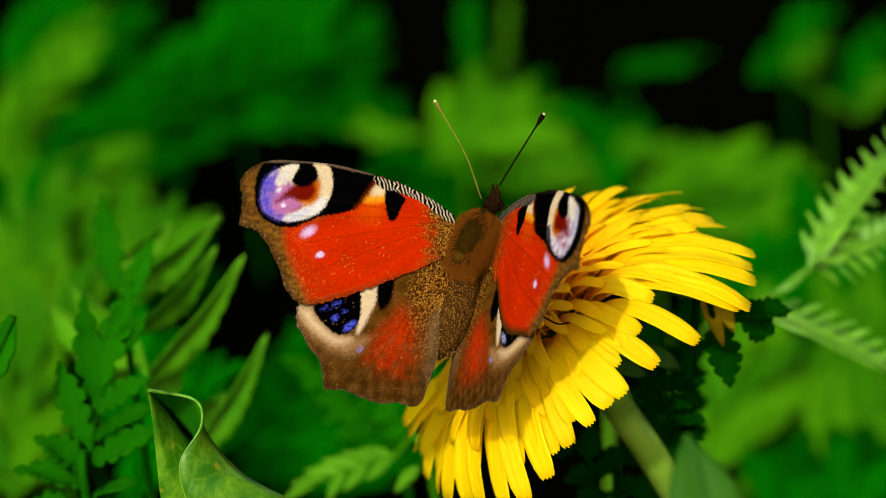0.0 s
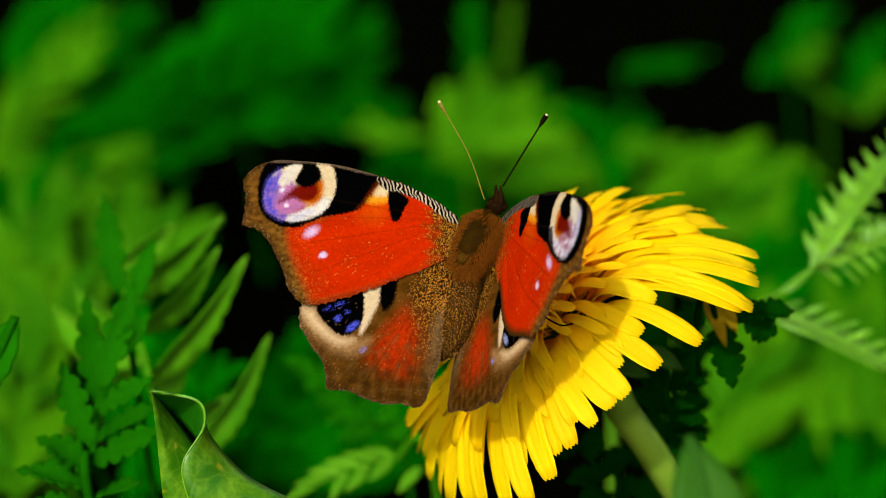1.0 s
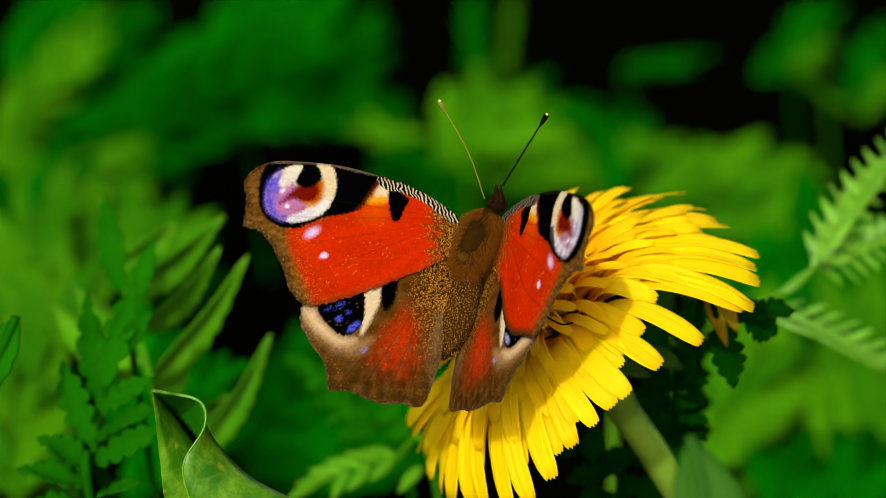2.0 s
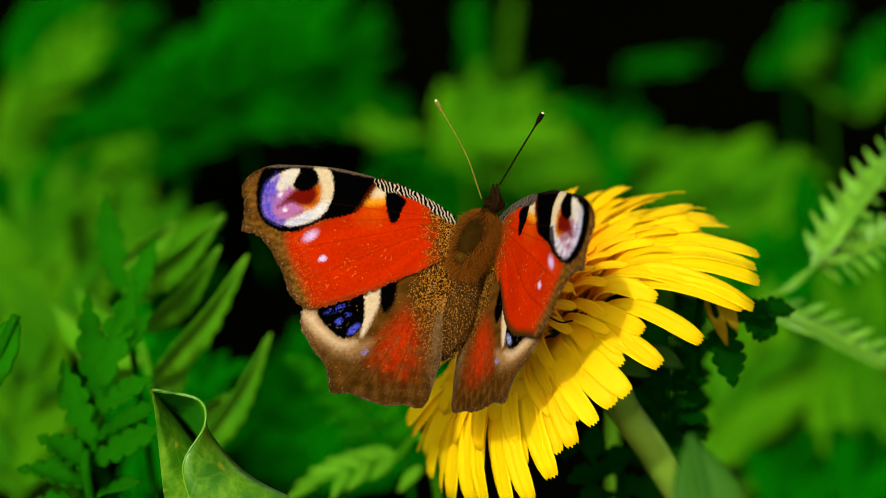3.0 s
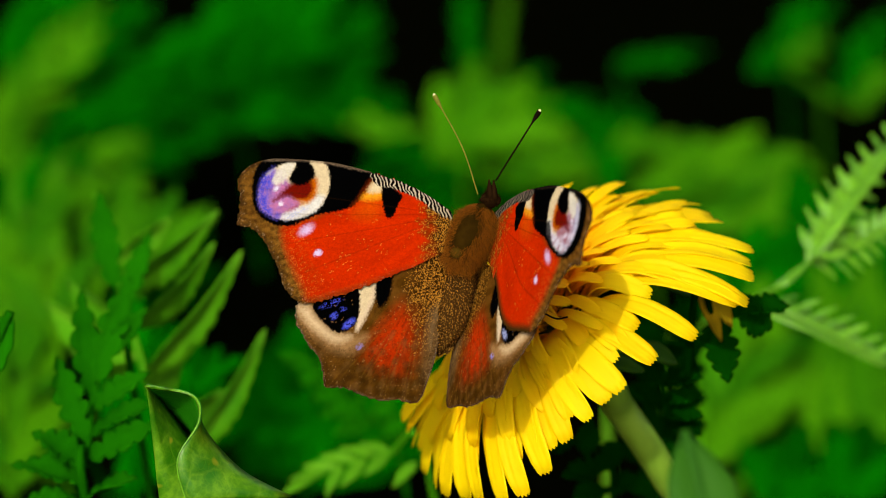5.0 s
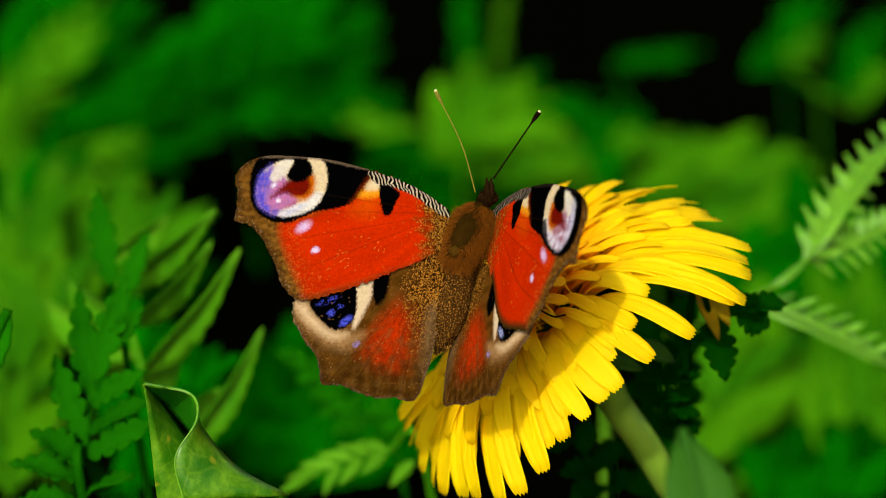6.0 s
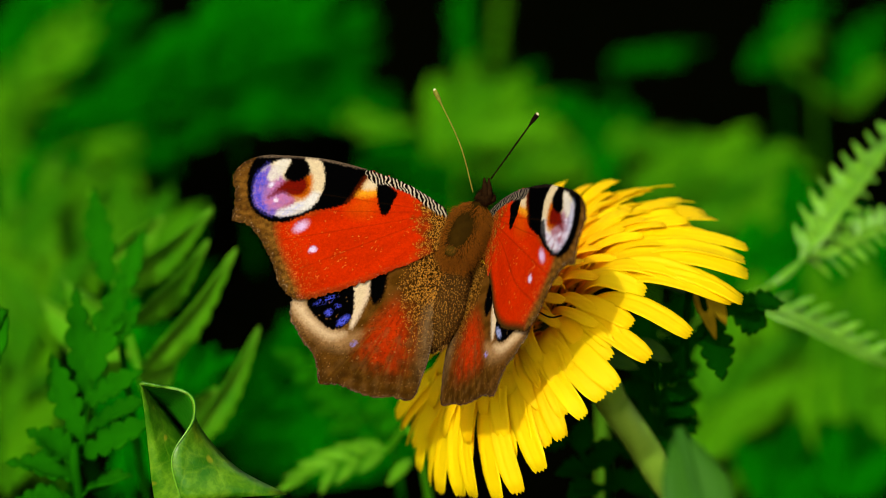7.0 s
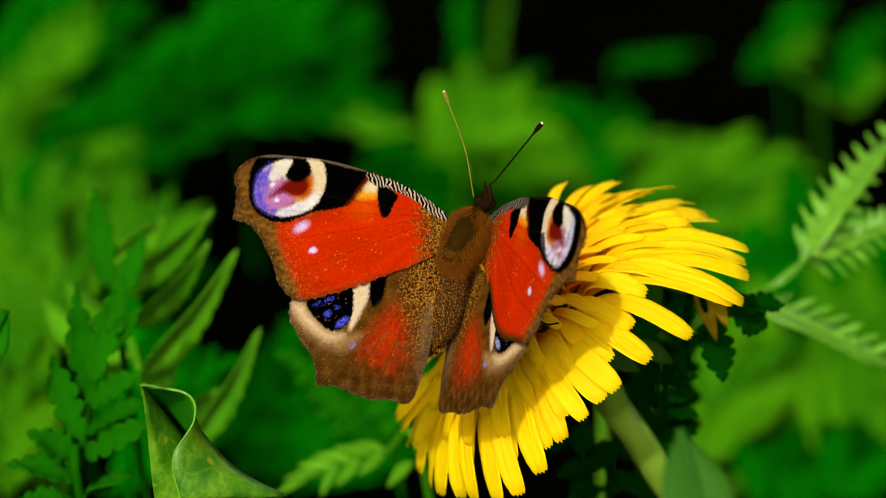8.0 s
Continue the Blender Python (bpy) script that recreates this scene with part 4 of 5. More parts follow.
frond("green feathery leaf with sunlit folded leaflets", [at(-41.7, -44.9, -82.8), at(-48.2, -24.3, -82.8), at(-53.2, -9.4, -87.2), at(-56.7, 1.1, -91.6), at(-59.3, 8.8, -96.0)],
      [(at(-54.0, -7.5, -87.2), at(-36.4, 4.5, -74.0), 5.6), (at(-51.5, -13.9, -82.8), at(-36.4, -0.6, -74.0), 5.2), (at(-49.6, -22.2, -78.4), at(-31.5, -1.9, -69.6), 5.2),
       (at(-42.2, -35.2, -78.4), at(-28.1, -14.4, -74.0), 4.8), (at(-53.2, -12.2, -87.2), at(-65.0, -6.6, -96.0), 5.6), (at(-50.6, -18.7, -82.8), at(-69.1, -10.1, -96.0), 6.4), (at(-55.1, -2.8, -89.4), at(-45.9, 4.4, -91.6), 5.0),
       (at(-51.3, -19.7, -85.0), at(-63.3, -19.3, -96.0), 5.6), (at(-49.2, -23.4, -82.8), at(-42.6, -18.7, -82.8), 4.8), (at(-45.1, -29.8, -80.6), at(-36.0, -24.3, -82.8), 4.8)],
      M_FERN_MID, 6, 8, "fern leaf", fold=0.95, depth=0.16, jitter=0.15, facing=SLANT.to_3x3() @ Vector((0.42, -0.42, 0.80)))
frond("dark green feathery leaf tip with rounded lobes", [at(-47.5, -22.6, -54.0), at(-49.1, -14.0, -56.0), at(-51.1, -6.6, -60.0)],
      [(at(-51.1, -7.0, -60.0), at(-55.1, 8.7, -66.0), 5), (at(-49.6, -10.5, -58.0), at(-46.0, 2.3, -62.0), 4)],
      M_FERN, 6, 5, "fern leaf", fold=0.3, depth=0.45, foot=Vector((-0.035, 0.08, -0.005)))


def pinnate(a, b, bow, pairs, long, wide, spread=0.62, sides=(-1, 1)):
    """Leaflets (base, tip, width) in pairs along the line a to b, long in mm at the foot and shorter towards the tip."""
    along = (b - a).normalized()
    across = BACK.cross(along).normalized()
    made = []
    for k in range(pairs):
        t = (k + 0.5) / pairs
        p = a.lerp(b, t) + across * bow * 0.004 * t * (1 - t)
        size = long * 0.001 * (1.0 - 0.62 * t ** 1.6) * (0.75 + 0.25 * min(1, t * 5))
        for s in sides:
            made.append((p, p + (along * (1 - spread) + across * s * spread).normalized() * size * (1 if s > 0 else 0.92) + BACK * size * (0.12 if k % 2 else -0.08), wide))
    made.append((a.lerp(b, 0.96), b + along * long * 0.0004, wide))
    made.append((a - BACK * 0.0012, b - BACK * 0.0012, long * 0.9))  # the closed lamina between them
    return made


frond("bright green feathery leaf with narrow leaflets", [at(31.7, -21.3, -142.0), at(41.8, -16.0, -112.0), at(52.9, -8.3, -80.0), at(60.3, -2.9, -78.0), at(77.7, 19.4, -94.0)],
      pinnate(at(60.3, -2.9, -78.0), at(77.7, 19.4, -94.0), 0.6, 9, 6.6, 1.5),
      M_FERN_LIGHT, 2, 3, "fern leaf", depth=0.15, foot=Vector((0.044, 0.12, -0.005)), facing=BACK * 0.5 + RISE * 0.85)
frond("bright green feathery leaf with narrow leaflets", [at(32.5, -22.0, -146.0), at(42.7, -16.6, -116.0), at(53.2, -8.6, -82.0), at(61.0, -3.1, -82.0), at(77.5, 4.3, -88.0)],
      pinnate(at(61.0, -3.1, -82.0), at(77.5, 4.3, -88.0), -0.5, 8, 6.6, 1.5),
      M_FERN_LIGHT, 2, 3, "fern leaf", depth=0.15, foot=Vector((0.037, 0.12, -0.005)), facing=BACK * 0.5 + RISE * 0.85)
frond("bright green feathery leaf with narrow leaflets", [at(33.3, -22.7, -150.0), at(43.3, -17.2, -118.0), at(53.0, -10.0, -82.0), at(76.4, -20.7, -82.0)],
      pinnate(at(53.0, -10.0, -82.0), at(76.4, -20.7, -82.0), 0.8, 8, 6.4, 1.5, 0.55, (1,)),
      M_FERN_LIGHT, 2, 3, "fern leaf", depth=0.15, foot=Vector((0.04, 0.12, -0.005)), facing=BACK * 0.5 + RISE * 0.85)
frond("lobed leaf in shade-darkened green hanging behind the dandelion", [at(36.0, -9.6, -25.0), at(39.4, -10.9, -26.0), at(44.2, -9.6, -26.0)],
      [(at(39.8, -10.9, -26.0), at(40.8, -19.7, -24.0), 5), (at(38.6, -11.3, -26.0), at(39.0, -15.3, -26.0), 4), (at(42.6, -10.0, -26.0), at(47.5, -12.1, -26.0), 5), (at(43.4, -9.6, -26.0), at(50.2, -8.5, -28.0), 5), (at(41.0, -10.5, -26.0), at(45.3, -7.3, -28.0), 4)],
      M_FERN_SHADED, 5, 5, "fern leaf", depth=0.45, foot=Vector((0.045, 0.11, -0.005)))
frond("feathery leaf in green darkened for the shade of the dandelion", [at(33.0, -39.3, -46.0), at(33.5, -30.4, -41.6), at(33.1, -22.5, -37.2), at(31.4, -16.6, -37.2)],
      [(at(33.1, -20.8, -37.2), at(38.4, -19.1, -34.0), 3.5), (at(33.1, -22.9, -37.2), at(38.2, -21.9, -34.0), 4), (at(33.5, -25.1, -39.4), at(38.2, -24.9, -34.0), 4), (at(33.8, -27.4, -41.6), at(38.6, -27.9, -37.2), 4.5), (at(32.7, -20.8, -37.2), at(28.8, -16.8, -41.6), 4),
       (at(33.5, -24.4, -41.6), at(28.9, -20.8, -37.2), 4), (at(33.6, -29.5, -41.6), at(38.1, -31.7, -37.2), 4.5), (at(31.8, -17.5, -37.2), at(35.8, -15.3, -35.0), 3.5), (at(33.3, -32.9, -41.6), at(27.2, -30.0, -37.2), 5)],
      M_FERN_SHADED, 4, 4, "fern leaf", depth=0.45, foot=Vector((0.035, 0.09, -0.005)))
frond("feathery leaf in green darkened for the shade of the dandelion", [at(39.3, -45.2, -85.6), at(37.9, -33.5, -81.2), at(36.8, -24.1, -79.0), at(37.5, -13.8, -76.8)],
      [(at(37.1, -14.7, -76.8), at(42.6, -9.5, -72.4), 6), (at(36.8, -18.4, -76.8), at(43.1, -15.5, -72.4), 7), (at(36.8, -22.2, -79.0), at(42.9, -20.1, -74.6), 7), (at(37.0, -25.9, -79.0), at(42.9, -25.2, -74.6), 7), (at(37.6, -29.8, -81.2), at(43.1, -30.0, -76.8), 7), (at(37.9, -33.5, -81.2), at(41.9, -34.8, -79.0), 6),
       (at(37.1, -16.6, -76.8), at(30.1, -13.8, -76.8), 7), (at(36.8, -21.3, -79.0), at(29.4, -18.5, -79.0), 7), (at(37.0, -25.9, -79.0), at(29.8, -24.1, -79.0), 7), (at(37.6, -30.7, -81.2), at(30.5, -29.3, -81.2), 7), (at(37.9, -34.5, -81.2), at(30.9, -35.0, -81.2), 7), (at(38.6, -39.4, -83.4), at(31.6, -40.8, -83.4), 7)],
      M_FERN_SHADED, 7, 5, "fern leaf", depth=0.45, foot=Vector((0.038, 0.10, -0.005)))
frond("feathery leaf in green darkened for the shade of the dandelion", [at(26.8, -40.2, -54.8), at(23.9, -34.5, -50.4), at(20.4, -30.2, -50.4), at(17.8, -28.5, -50.4)],
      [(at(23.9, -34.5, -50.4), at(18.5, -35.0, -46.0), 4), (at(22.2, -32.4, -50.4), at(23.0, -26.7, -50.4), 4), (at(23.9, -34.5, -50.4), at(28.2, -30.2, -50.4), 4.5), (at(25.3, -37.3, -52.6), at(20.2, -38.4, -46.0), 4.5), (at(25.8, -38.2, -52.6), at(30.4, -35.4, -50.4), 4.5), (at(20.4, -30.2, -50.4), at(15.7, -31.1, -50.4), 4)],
      M_FERN_SHADED, 4, 4, "fern leaf", depth=0.45, foot=Vector((0.025, 0.09, -0.005)))
frond("green feathery leaf low behind the butterfly", [at(-6.5, -42.4, -115.0), at(-10.1, -34.1, -119.4), at(-18.9, -25.7, -123.8), at(-29.1, -20.5, -128.2)],
      [(at(-23.2, -23.2, -126.0), at(-29.8, -19.9, -128.2), 4), (at(-20.0, -25.2, -123.8), at(-26.3, -24.7, -126.0), 4), (at(-16.9, -27.7, -123.8), at(-24.1, -27.9, -123.8), 4), (at(-14.3, -29.6, -121.6), at(-21.8, -31.0, -119.4), 4), (at(-12.2, -31.7, -119.4), at(-19.1, -34.1, -115.0), 4), (at(-21.7, -23.9, -126.0), at(-20.7, -20.2, -128.2), 4),
       (at(-17.9, -26.7, -123.8), at(-15.9, -22.0, -123.8), 4), (at(-14.8, -29.1, -121.6), at(-12.2, -24.5, -121.6), 4), (at(-12.2, -31.5, -119.4), at(-8.6, -27.0, -119.4), 4), (at(-10.1, -34.4, -117.2), at(-6.0, -30.4, -117.2), 4), (at(-9.5, -35.5, -117.2), at(-14.5, -37.8, -115.0), 4)],
      M_FERN, 4, 5, "fern leaf", depth=0.4)
frond("green feathery leaf low behind the butterfly", [at(-2.2, -36.4, -82.0), at(-8.8, -34.9, -84.2), at(-17.3, -37.1, -84.2), at(-26.7, -42.2, -84.2)],
      [(at(-7.9, -35.0, -84.2), at(-13.5, -32.9, -84.2), 2.1), (at(-10.7, -35.2, -84.2), at(-16.8, -33.6, -84.2), 2.1), (at(-13.5, -35.9, -84.2), at(-20.1, -35.2, -84.2), 2.1), (at(-16.4, -36.9, -84.2), at(-23.0, -37.1, -84.2), 2.1), (at(-19.2, -38.1, -84.2), at(-25.3, -38.9, -84.2), 2.1), (at(-21.1, -38.9, -84.2), at(-27.2, -41.8, -84.2), 2.1),
       (at(-8.8, -34.9, -84.2), at(-12.5, -38.1, -79.8), 2.1), (at(-12.7, -35.8, -84.2), at(-16.2, -39.9, -79.8), 2.1), (at(-16.4, -36.9, -84.2), at(-19.1, -41.4, -79.8), 2.1), (at(-4.1, -36.2, -84.2), at(-7.9, -39.9, -79.8), 2.1)],
      M_FERN_MID, 4, 4, "fern leaf", depth=0.3)


def build_curled_leaf():
    """A broad leaf whose one margin is rolled over."""
    base = at(-23.1, -41.0, -4.0)
    ob = thing("curled_leaf", base, "light green broad leaf with a rolled margin", "leaf")
    left = curve([at(-38.5, -18.4, 6.0), at(-38.2, -20.7, 5.0), at(-37.9, -26.0, 3.0), at(-37.5, -33.8, 0.0), at(-36.7, -39.4, -3.0)], 6)
    midrib = curve([at(-38.5, -18.4, 6.0), at(-36.7, -21.9, -3.0), at(-33.1, -26.6, -5.0), at(-27.7, -31.9, -4.0), at(-23.1, -41.0, -4.0)], 6)
    crest = curve([at(-38.4, -18.4, 6.0), at(-32.4, -19.7, 6.0), at(-31.4, -23.0, 8.0), at(-34.1, -27.9, 9.0), at(-33.0, -33.7, 8.0)], 6)
    outer = curve([at(-38.5, -18.5, 5.5), at(-32.6, -20.0, 3.0), at(-31.1, -24.4, 2.0), at(-26.3, -29.7, 2.0), at(-19.8, -33.5, 0.0)], 6)
    rows, inner, rolled = [], [], []
    rnd = random.Random(4)
    def ripple(k):
        return BACK * 0.0004 * rnd.uniform(-1, 1) * math.sin(k / 5 * math.pi)
    for a, b, c, d in zip(left, midrib, crest, outer):
        rows.append([a.lerp(b, k / 5) + BACK * 0.0010 * math.sin(k / 5 * math.pi) + ripple(k) - base for k in range(6)])
        inner.append([b.lerp(c, k / 5) - BACK * 0.0012 * math.sin(k / 5 * math.pi) - base for k in range(6)])
        rolled.append([c.lerp(d, k / 6) + BACK * (0.0007 * math.sin(k / 6 * math.pi) + 0.0002) + ripple(k * 5 / 6) - base for k in range(7)])
    part("blade", sheet(rows, 0.00018), M_LEAF, ob)
    part("inner_curl", sheet(inner, 0.00018), M_LEAF_UPPER, ob, "dark green upper side inside the roll")
    part("rolled_margin", sheet(rolled, 0.00018), M_LEAF, ob)
    # pale tube laid along the crest to draw its sunlit line
    part("margin", tube([p - base + BACK * 0.0002 for p in crest], [0.00009], 6), M_FERN_LIGHT, ob, "leaf margin, its lit edge put in as pale colour")
    foot = Vector((base.x + 0.01, base.y + 0.03, -0.005))
    part("stalk", tube([p - base for p in curve([at(-23.0, -42.5, -4.0), at(-22.8, -44.1, -4.0), base.lerp(foot, 0.5) + Vector((0, 0.01, 0)), foot])], [0.001], 8), M_STEM, ob)


build_curled_leaf()


# ---- weeds behind ----
def spray(stalk, a, b, width, up, material, inv, seed, name="leaflet"):
    """Leaflets in pairs along the line a to b, under the leaf stalk, with one at the tip."""
    rnd = random.Random(seed)
    size = (b - a).length
    along = (b - a).normalized()
    side = up.cross(along).normalized()
    w = width * 0.001
    pairs = max(3, min(7, round(size / (w * 0.34))))
    shape = blade(w * 1.25, w * 0.36, 3, 0.25, 0.3, 0.15, 0.0004, 9, 0.45, 0.04, seed)
    first = None
    for k in range(pairs):
        t = (k + 0.6) / (pairs + 0.4)
        taper = math.sin(math.pi * min(1, t * 0.75 + 0.25)) ** 0.6
        for s in ((-1, 1) if k < pairs - 1 else (0,)):
            way = (along * rnd.uniform(0.75, 1.0) + side * s * rnd.uniform(0.25, 0.65) + up * rnd.uniform(-0.15, 0.25)).normalized()
            if first is None:
                ob = first = part(name, shape, material, stalk)
            else:
                ob = new(name, first.data)
                ob.parent = stalk
            n = (up + side * rnd.uniform(-0.4, 0.4) + along * rnd.uniform(-0.4, 0.4)).normalized()
            ob.matrix_local = inv @ span(a + along * size * t * 0.92, a + along * size * t * 0.92 + way, n) @ Matrix.Diagonal((*[max(0.35, taper) * rnd.uniform(0.85, 1.2)] * 3, 1))


def weed(label, foot, leaves, material, teeth=0):
    ob = thing("weed_plant", Vector((foot[0], foot[1], 0)), label, "weed")
    top = sum((a for a, *_ in leaves), Vector()) / len(leaves)
    foot = (top.x + (foot[0] - top.x) * 0.15, top.y + 0.02)
    ob.matrix_world = Matrix.Translation((*foot, 0))
    root = Vector((*foot, -0.005))
    inv = Matrix.Translation((-foot[0], -foot[1], 0))
    part("stem", tube([inv @ p for p in curve([root, root.lerp(top, 0.5), top])], [0.002, 0.0015, 0.001], 7), material, ob)
    for k, (a, b, width) in enumerate(leaves):
        size = (b - a).length
        up = BACK * 0.6 + Vector((0, 0, 0.8))
        line = curve([top, (top + a) / 2, a + (b - a) * 0.05, a.lerp(b, 0.5), b])
        stalk = part("leaf_stalk", tube([inv @ p for p in line], [0.0007], 6), material, ob)
        if teeth:
            leaf = part("leaf", blade(size, width * 0.001, teeth, 0.15, 0.2, 0.15, 0.0004, wide=0.4, wave=0.04, seed=k), material, ob)
            leaf.matrix_local = inv @ span(a, b + up * size * 0.1, up)
        else:
            spray(stalk, a, b, width * 1.1, up.normalized(), material, inv, k + round(a.x * 1e5))
    return ob


weed("yellow-green weed out of focus behind", (-0.16, 0.3), [(at(-152.6, 36.7, -520.0), at(-115.6, 86.3, -546.0), 15), (at(-146.1, 3.9, -494.0), at(-144.9, 46.3, -520.0), 14), (at(-156.4, 21.3, -520.0), at(-143.3, 61.6, -546.0), 14), (at(-134.9, 2.0, -494.0), at(-129.5, 29.0, -520.0), 12)], M_WEED_SUNLIT)
weed("yellow-green weed out of focus behind", (-0.1, 0.4), [(at(-137.4, 29.9, -546.0), at(-103.0, 34.0, -546.0), 11), (at(-121.7, 17.4, -533.0), at(-102.0, 21.0, -533.0), 9)], M_WEED_SUNLIT)
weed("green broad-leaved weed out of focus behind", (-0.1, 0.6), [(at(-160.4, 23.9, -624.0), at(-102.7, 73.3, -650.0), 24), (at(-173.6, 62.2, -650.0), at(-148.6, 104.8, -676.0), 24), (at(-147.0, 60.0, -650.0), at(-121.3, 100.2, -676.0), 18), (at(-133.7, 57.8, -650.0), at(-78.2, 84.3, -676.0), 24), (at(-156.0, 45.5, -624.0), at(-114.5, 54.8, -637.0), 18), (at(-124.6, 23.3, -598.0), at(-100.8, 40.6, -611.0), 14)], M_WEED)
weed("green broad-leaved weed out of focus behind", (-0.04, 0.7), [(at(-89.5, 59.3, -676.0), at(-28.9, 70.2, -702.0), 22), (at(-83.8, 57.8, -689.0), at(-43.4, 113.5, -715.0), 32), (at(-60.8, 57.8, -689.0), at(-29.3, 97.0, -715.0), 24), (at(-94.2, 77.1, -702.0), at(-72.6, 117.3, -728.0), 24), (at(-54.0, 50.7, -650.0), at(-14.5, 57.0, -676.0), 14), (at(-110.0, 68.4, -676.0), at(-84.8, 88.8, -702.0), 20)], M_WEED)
weed("light green weed out of focus behind", (0.03, 0.55), [(at(-4.8, 29.9, -546.0), at(17.5, 59.3, -572.0), 20), (at(1.2, 31.9, -546.0), at(37.4, 50.4, -559.0), 22), (at(-4.8, 40.4, -559.0), at(-35.5, 44.6, -572.0), 9), (at(30.0, 21.3, -520.0), at(47.0, 34.0, -546.0), 15), (at(18.7, 21.7, -533.0), at(50.7, 29.9, -546.0), 16)], M_WEED_SUNLIT)
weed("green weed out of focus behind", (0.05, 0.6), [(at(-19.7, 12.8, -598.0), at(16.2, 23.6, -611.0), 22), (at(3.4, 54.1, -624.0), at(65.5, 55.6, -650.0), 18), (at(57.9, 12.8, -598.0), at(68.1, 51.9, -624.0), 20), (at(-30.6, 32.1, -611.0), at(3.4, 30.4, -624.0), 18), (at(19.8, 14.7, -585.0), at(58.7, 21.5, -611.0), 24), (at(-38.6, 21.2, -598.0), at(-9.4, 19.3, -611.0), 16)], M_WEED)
weed("light green weed out of focus behind", (0.12, 0.55), [(at(62.6, 18.0, -546.0), at(127.8, 31.3, -559.0), 22), (at(67.5, 11.9, -533.0), at(111.3, 35.0, -572.0), 18), (at(79.9, 6.0, -520.0), at(129.9, 15.8, -533.0), 20), (at(102.2, 20.0, -546.0), at(133.7, 31.0, -572.0), 14), (at(59.5, 36.4, -559.0), at(90.9, 36.0, -572.0), 10)], M_WEED_SUNLIT)
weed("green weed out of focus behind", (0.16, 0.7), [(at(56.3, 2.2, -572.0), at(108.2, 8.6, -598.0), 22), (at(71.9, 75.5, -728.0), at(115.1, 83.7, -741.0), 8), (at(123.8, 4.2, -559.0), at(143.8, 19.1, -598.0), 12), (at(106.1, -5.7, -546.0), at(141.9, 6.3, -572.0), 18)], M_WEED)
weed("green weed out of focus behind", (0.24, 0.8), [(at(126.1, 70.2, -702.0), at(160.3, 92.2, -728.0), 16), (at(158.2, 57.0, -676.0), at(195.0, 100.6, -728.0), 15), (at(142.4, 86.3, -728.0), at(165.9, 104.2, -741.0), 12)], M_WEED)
weed("yellow-green weed out of focus behind", (0.24, 0.7), [(at(138.8, 71.8, -676.0), at(158.7, 88.8, -702.0), 10), (at(162.9, 51.1, -650.0), at(180.9, 72.9, -676.0), 10)], M_WEED_SUNLIT)
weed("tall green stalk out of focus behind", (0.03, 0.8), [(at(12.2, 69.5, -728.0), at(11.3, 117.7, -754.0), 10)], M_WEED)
weed("tall brown-green stalk out of focus behind", (0.03, 0.8), [(at(24.1, 69.5, -728.0), at(29.6, 117.7, -754.0), 5)], M_WEED_SUNLIT)
weed("light green weed low behind the dandelion", (0.12, 0.3), [(at(73.5, -65.4, -299.0), at(91.3, -25.1, -325.0), 34), (at(60.8, -61.2, -286.0), at(77.9, -23.1, -312.0), 30), (at(88.7, -64.0, -286.0), at(118.6, -31.8, -312.0), 34), (at(96.8, -46.4, -312.0), at(120.4, -18.0, -338.0), 26)], M_WEED_SUNLIT)
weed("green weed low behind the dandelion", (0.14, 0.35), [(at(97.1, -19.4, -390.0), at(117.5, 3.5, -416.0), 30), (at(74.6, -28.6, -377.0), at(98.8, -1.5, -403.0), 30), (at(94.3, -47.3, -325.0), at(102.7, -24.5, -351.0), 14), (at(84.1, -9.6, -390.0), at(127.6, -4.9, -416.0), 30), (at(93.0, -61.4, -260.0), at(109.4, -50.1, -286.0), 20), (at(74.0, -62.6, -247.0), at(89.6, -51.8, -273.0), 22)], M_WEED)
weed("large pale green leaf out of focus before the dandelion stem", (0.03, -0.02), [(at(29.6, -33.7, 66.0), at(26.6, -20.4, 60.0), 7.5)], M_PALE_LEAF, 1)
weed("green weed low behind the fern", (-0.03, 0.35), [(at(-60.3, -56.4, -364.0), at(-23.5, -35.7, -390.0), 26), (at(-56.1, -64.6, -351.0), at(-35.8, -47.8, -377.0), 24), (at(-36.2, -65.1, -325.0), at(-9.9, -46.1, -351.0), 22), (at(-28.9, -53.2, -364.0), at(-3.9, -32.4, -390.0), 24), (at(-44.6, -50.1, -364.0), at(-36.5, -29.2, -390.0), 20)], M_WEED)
weed("light green weed behind the fern", (-0.12, 0.2), [(at(-94.7, -26.0, -247.0), at(-100.8, 10.8, -260.0), 20), (at(-85.4, -52.0, -169.0), at(-93.3, -28.5, -195.0), 20), (at(-84.7, -23.9, -260.0), at(-92.1, 5.6, -273.0), 18), (at(-75.4, -15.9, -260.0), at(-66.1, 7.0, -273.0), 16), (at(-96.8, -5.2, -260.0), at(-87.1, 15.5, -286.0), 20)], M_WEED_SUNLIT)
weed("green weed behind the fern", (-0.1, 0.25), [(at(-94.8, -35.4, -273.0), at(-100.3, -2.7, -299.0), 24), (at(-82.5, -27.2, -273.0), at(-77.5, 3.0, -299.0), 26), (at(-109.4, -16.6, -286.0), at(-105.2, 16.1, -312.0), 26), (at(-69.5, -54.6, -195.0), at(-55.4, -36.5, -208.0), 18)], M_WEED)
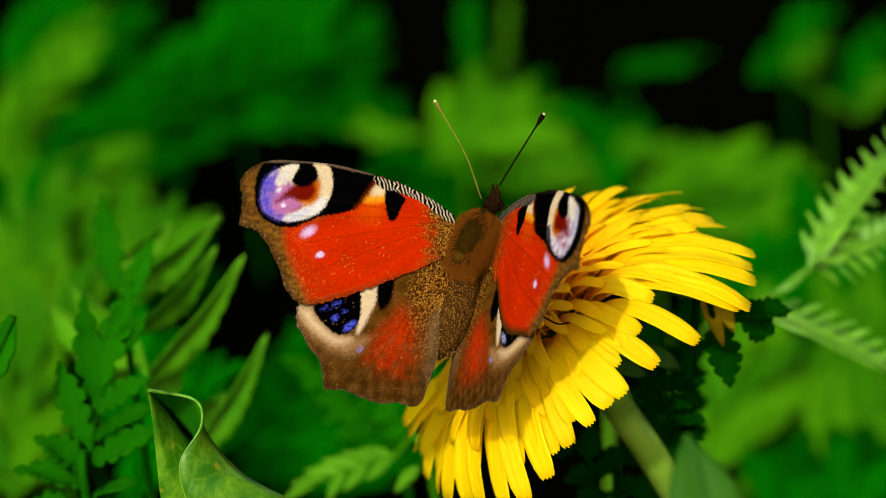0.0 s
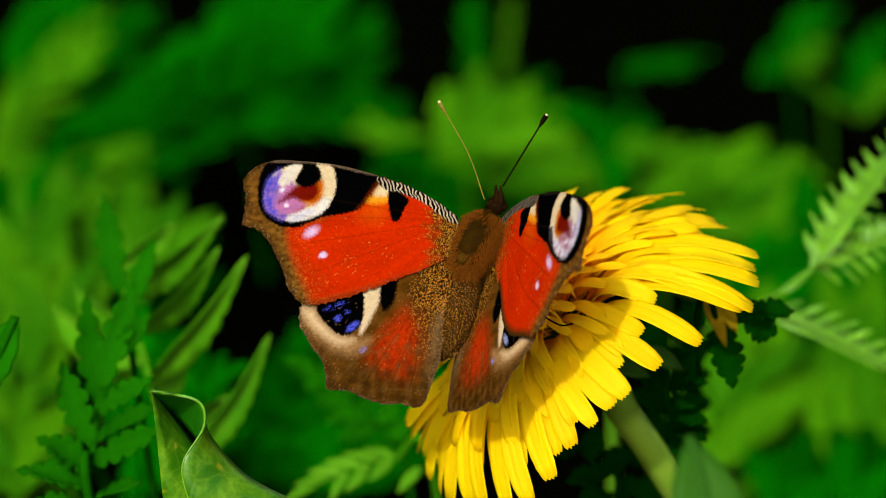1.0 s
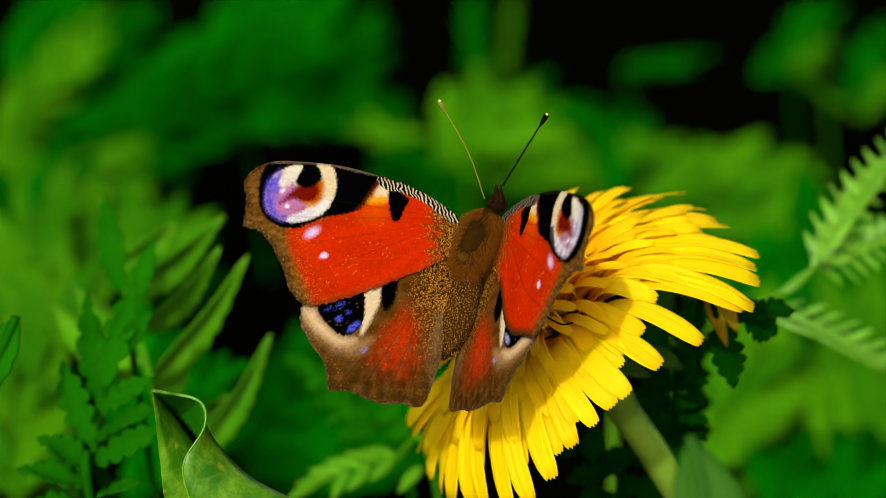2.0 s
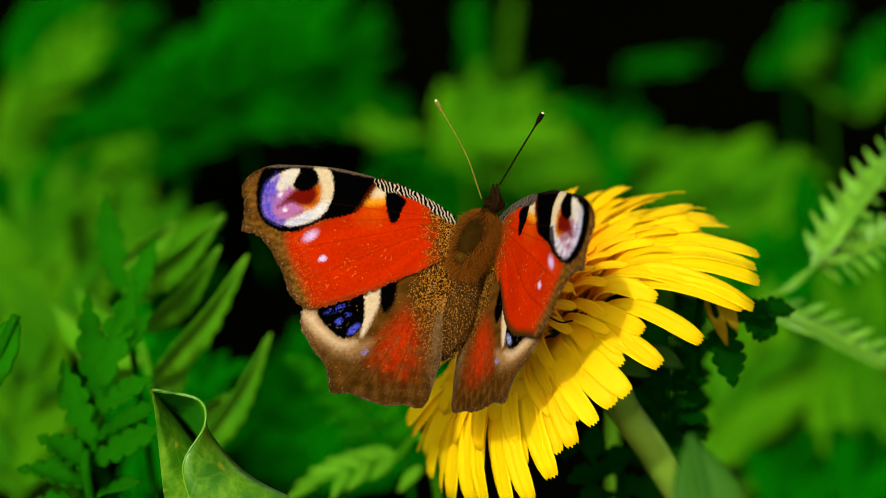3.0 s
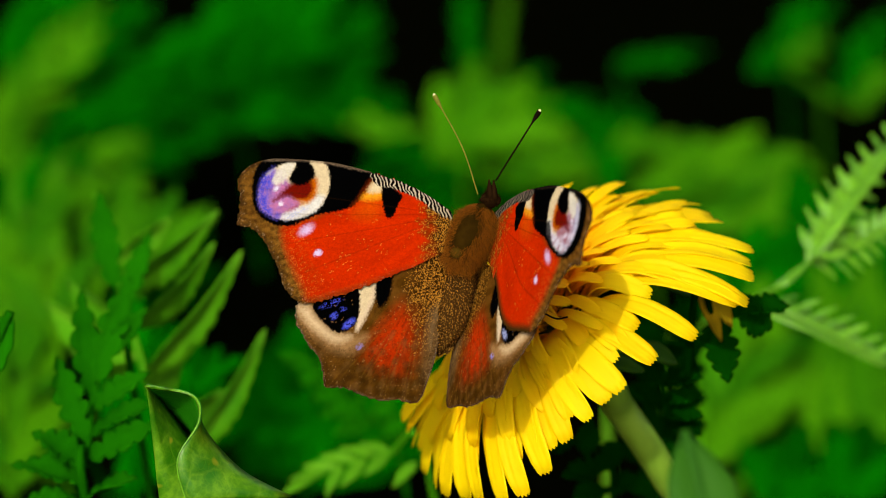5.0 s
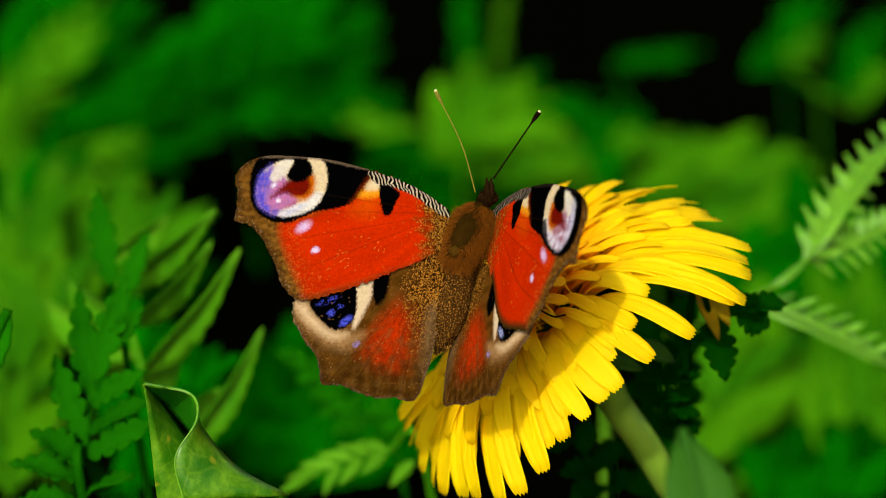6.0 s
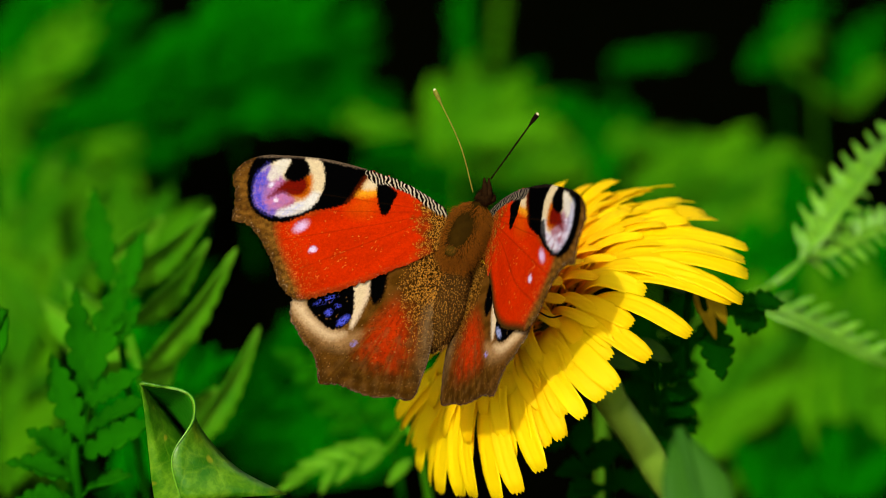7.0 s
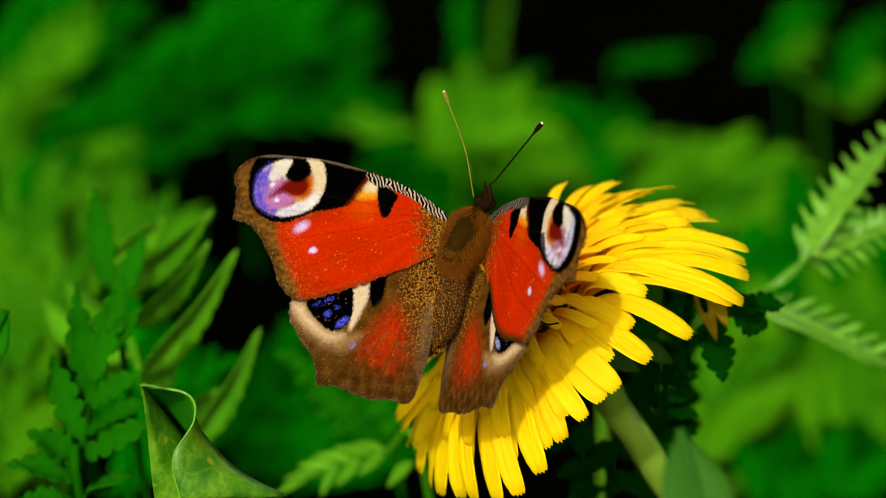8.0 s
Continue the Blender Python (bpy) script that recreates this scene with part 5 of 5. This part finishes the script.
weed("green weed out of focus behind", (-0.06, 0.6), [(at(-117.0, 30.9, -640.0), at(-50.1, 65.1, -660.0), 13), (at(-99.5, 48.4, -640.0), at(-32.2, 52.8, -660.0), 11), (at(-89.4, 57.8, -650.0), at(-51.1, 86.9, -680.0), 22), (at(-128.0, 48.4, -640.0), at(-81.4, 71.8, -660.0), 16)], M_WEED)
weed("green weed low behind the fern", (-0.09, 0.3), [(at(-89.4, -38.3, -200.0), at(-95.6, -19.6, -215.0), 18), (at(-82.5, -24.4, -210.0), at(-89.8, -3.6, -225.0), 16)], M_WEED_SUNLIT)
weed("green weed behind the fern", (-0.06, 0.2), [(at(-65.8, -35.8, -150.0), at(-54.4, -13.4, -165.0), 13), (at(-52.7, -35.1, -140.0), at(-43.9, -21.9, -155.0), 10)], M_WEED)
weed("green toothed leaf tip beside the fern", (-0.1, 0.05), [(at(-66.0, -20.8, -22.0), at(-60.9, -9.5, -21.0), 6)], M_FERN, 4)


# ---- what moves ----
# seconds, body shift in mm and turn, turns of the left and right wings about their roots, swing of the two antennae (which also lean slowly)
SWAY = [
    (0.0, 0.00, 0.00, 0.0, (0.0, 0.0, 0.0), (0.0, 0.0, 0.0), 0.0, 0.0),
    (0.5, -0.06, -0.08, 0.1, (-0.4, 0.1, -0.2), (0.0, 0.0, -0.4), -0.5, -0.3),
    (1.0, 0.06, -0.05, -0.1, (-0.6, -0.1, 0.0), (0.0, -0.3, -0.2), -0.5, 0.5),
    (1.5, 0.05, 0.01, -0.1, (-0.2, 0.0, 0.0), (-0.1, -0.2, -0.2), -0.5, 0.3),
    (3.0, -0.17, -0.12, 1.3, (0.1, 1.2, 0.0), (0.9, 1.0, 0.0), -1.8, -0.6),
    (3.5, -0.27, -0.17, 1.6, (0.0, 1.2, 0.4), (0.9, 1.4, -0.5), -1.8, 0.4),
    (4.0, -0.25, -0.20, 1.4, (0.2, 1.3, 0.1), (0.7, 1.4, -0.4), -1.8, 0.3),
    (4.5, -0.06, -0.09, 0.7, (0.2, 1.0, 0.3), (0.4, 1.5, 0.1), -1.8, 0.0),
    (6.0, -0.02, -0.04, 0.9, (-0.5, 0.8, -0.3), (0.4, 0.7, -0.2), -4.6, -2.0),
    (6.5, -0.01, -0.04, 0.0, (-0.4, 0.7, 0.0), (0.1, 0.8, 0.1), -5.5, -3.2),
    (7.0, -0.04, -0.10, 0.3, (-0.5, 0.9, 0.3), (0.6, 1.1, 0.3), -4.8, -1.7),
    (7.5, -0.20, -0.22, 0.4, (-0.6, 1.1, 0.6), (1.4, 1.6, 0.6), -7.3, -4.3),
    (7.6, -0.26, -0.30, -0.3, (-1.0, 1.3, 0.8), (2.3, 1.5, 1.0), -7.5, -4.0),
    (7.7, -0.32, -0.38, -0.9, (-1.4, 1.5, 1.0), (3.0, 1.3, 1.4), -7.7, -3.6),
    (7.8, -0.36, -0.43, -1.2, (-1.7, 1.6, 1.1), (3.4, 1.2, 1.6), -7.9, -3.3),
    (8.0, -0.38, -0.45, -1.4, (-1.8, 1.6, 1.2), (3.6, 1.2, 1.7), -8.0, -3.1)]


def turned(vector):
    v = Vector([radians(a) for a in vector])
    return Matrix.Rotation(v.length, 4, v.normalized() if v.length else Vector((0, 0, 1)))


def motions():
    walk(butterfly, [(t, BODY @ pose(x * 0.001, y * 0.001, 0, 0, 0, a)) for t, x, y, a, *_ in SWAY])
    for name in WING_POSES:
        rest = wing_pose(name)
        root = Matrix.Translation(rest.translation)
        k = 4 if name.startswith("left") else 5
        walk(moving[name], [(row[0], root @ turned(row[k]) @ root.inverted() @ rest) for row in SWAY])
    for name, k in (("left_antenna", 6), ("right_antenna", 7)):
        rest = Matrix.Translation(moving[name + "_foot"])
        lean = -13 if k == 6 else 17
        walk(moving[name], [(row[0], rest @ pose(0, 0, 0, lean * min(1, max(0, (row[0] - 4.0) / 3.5)), 0, row[k])) for row in SWAY])


motions()
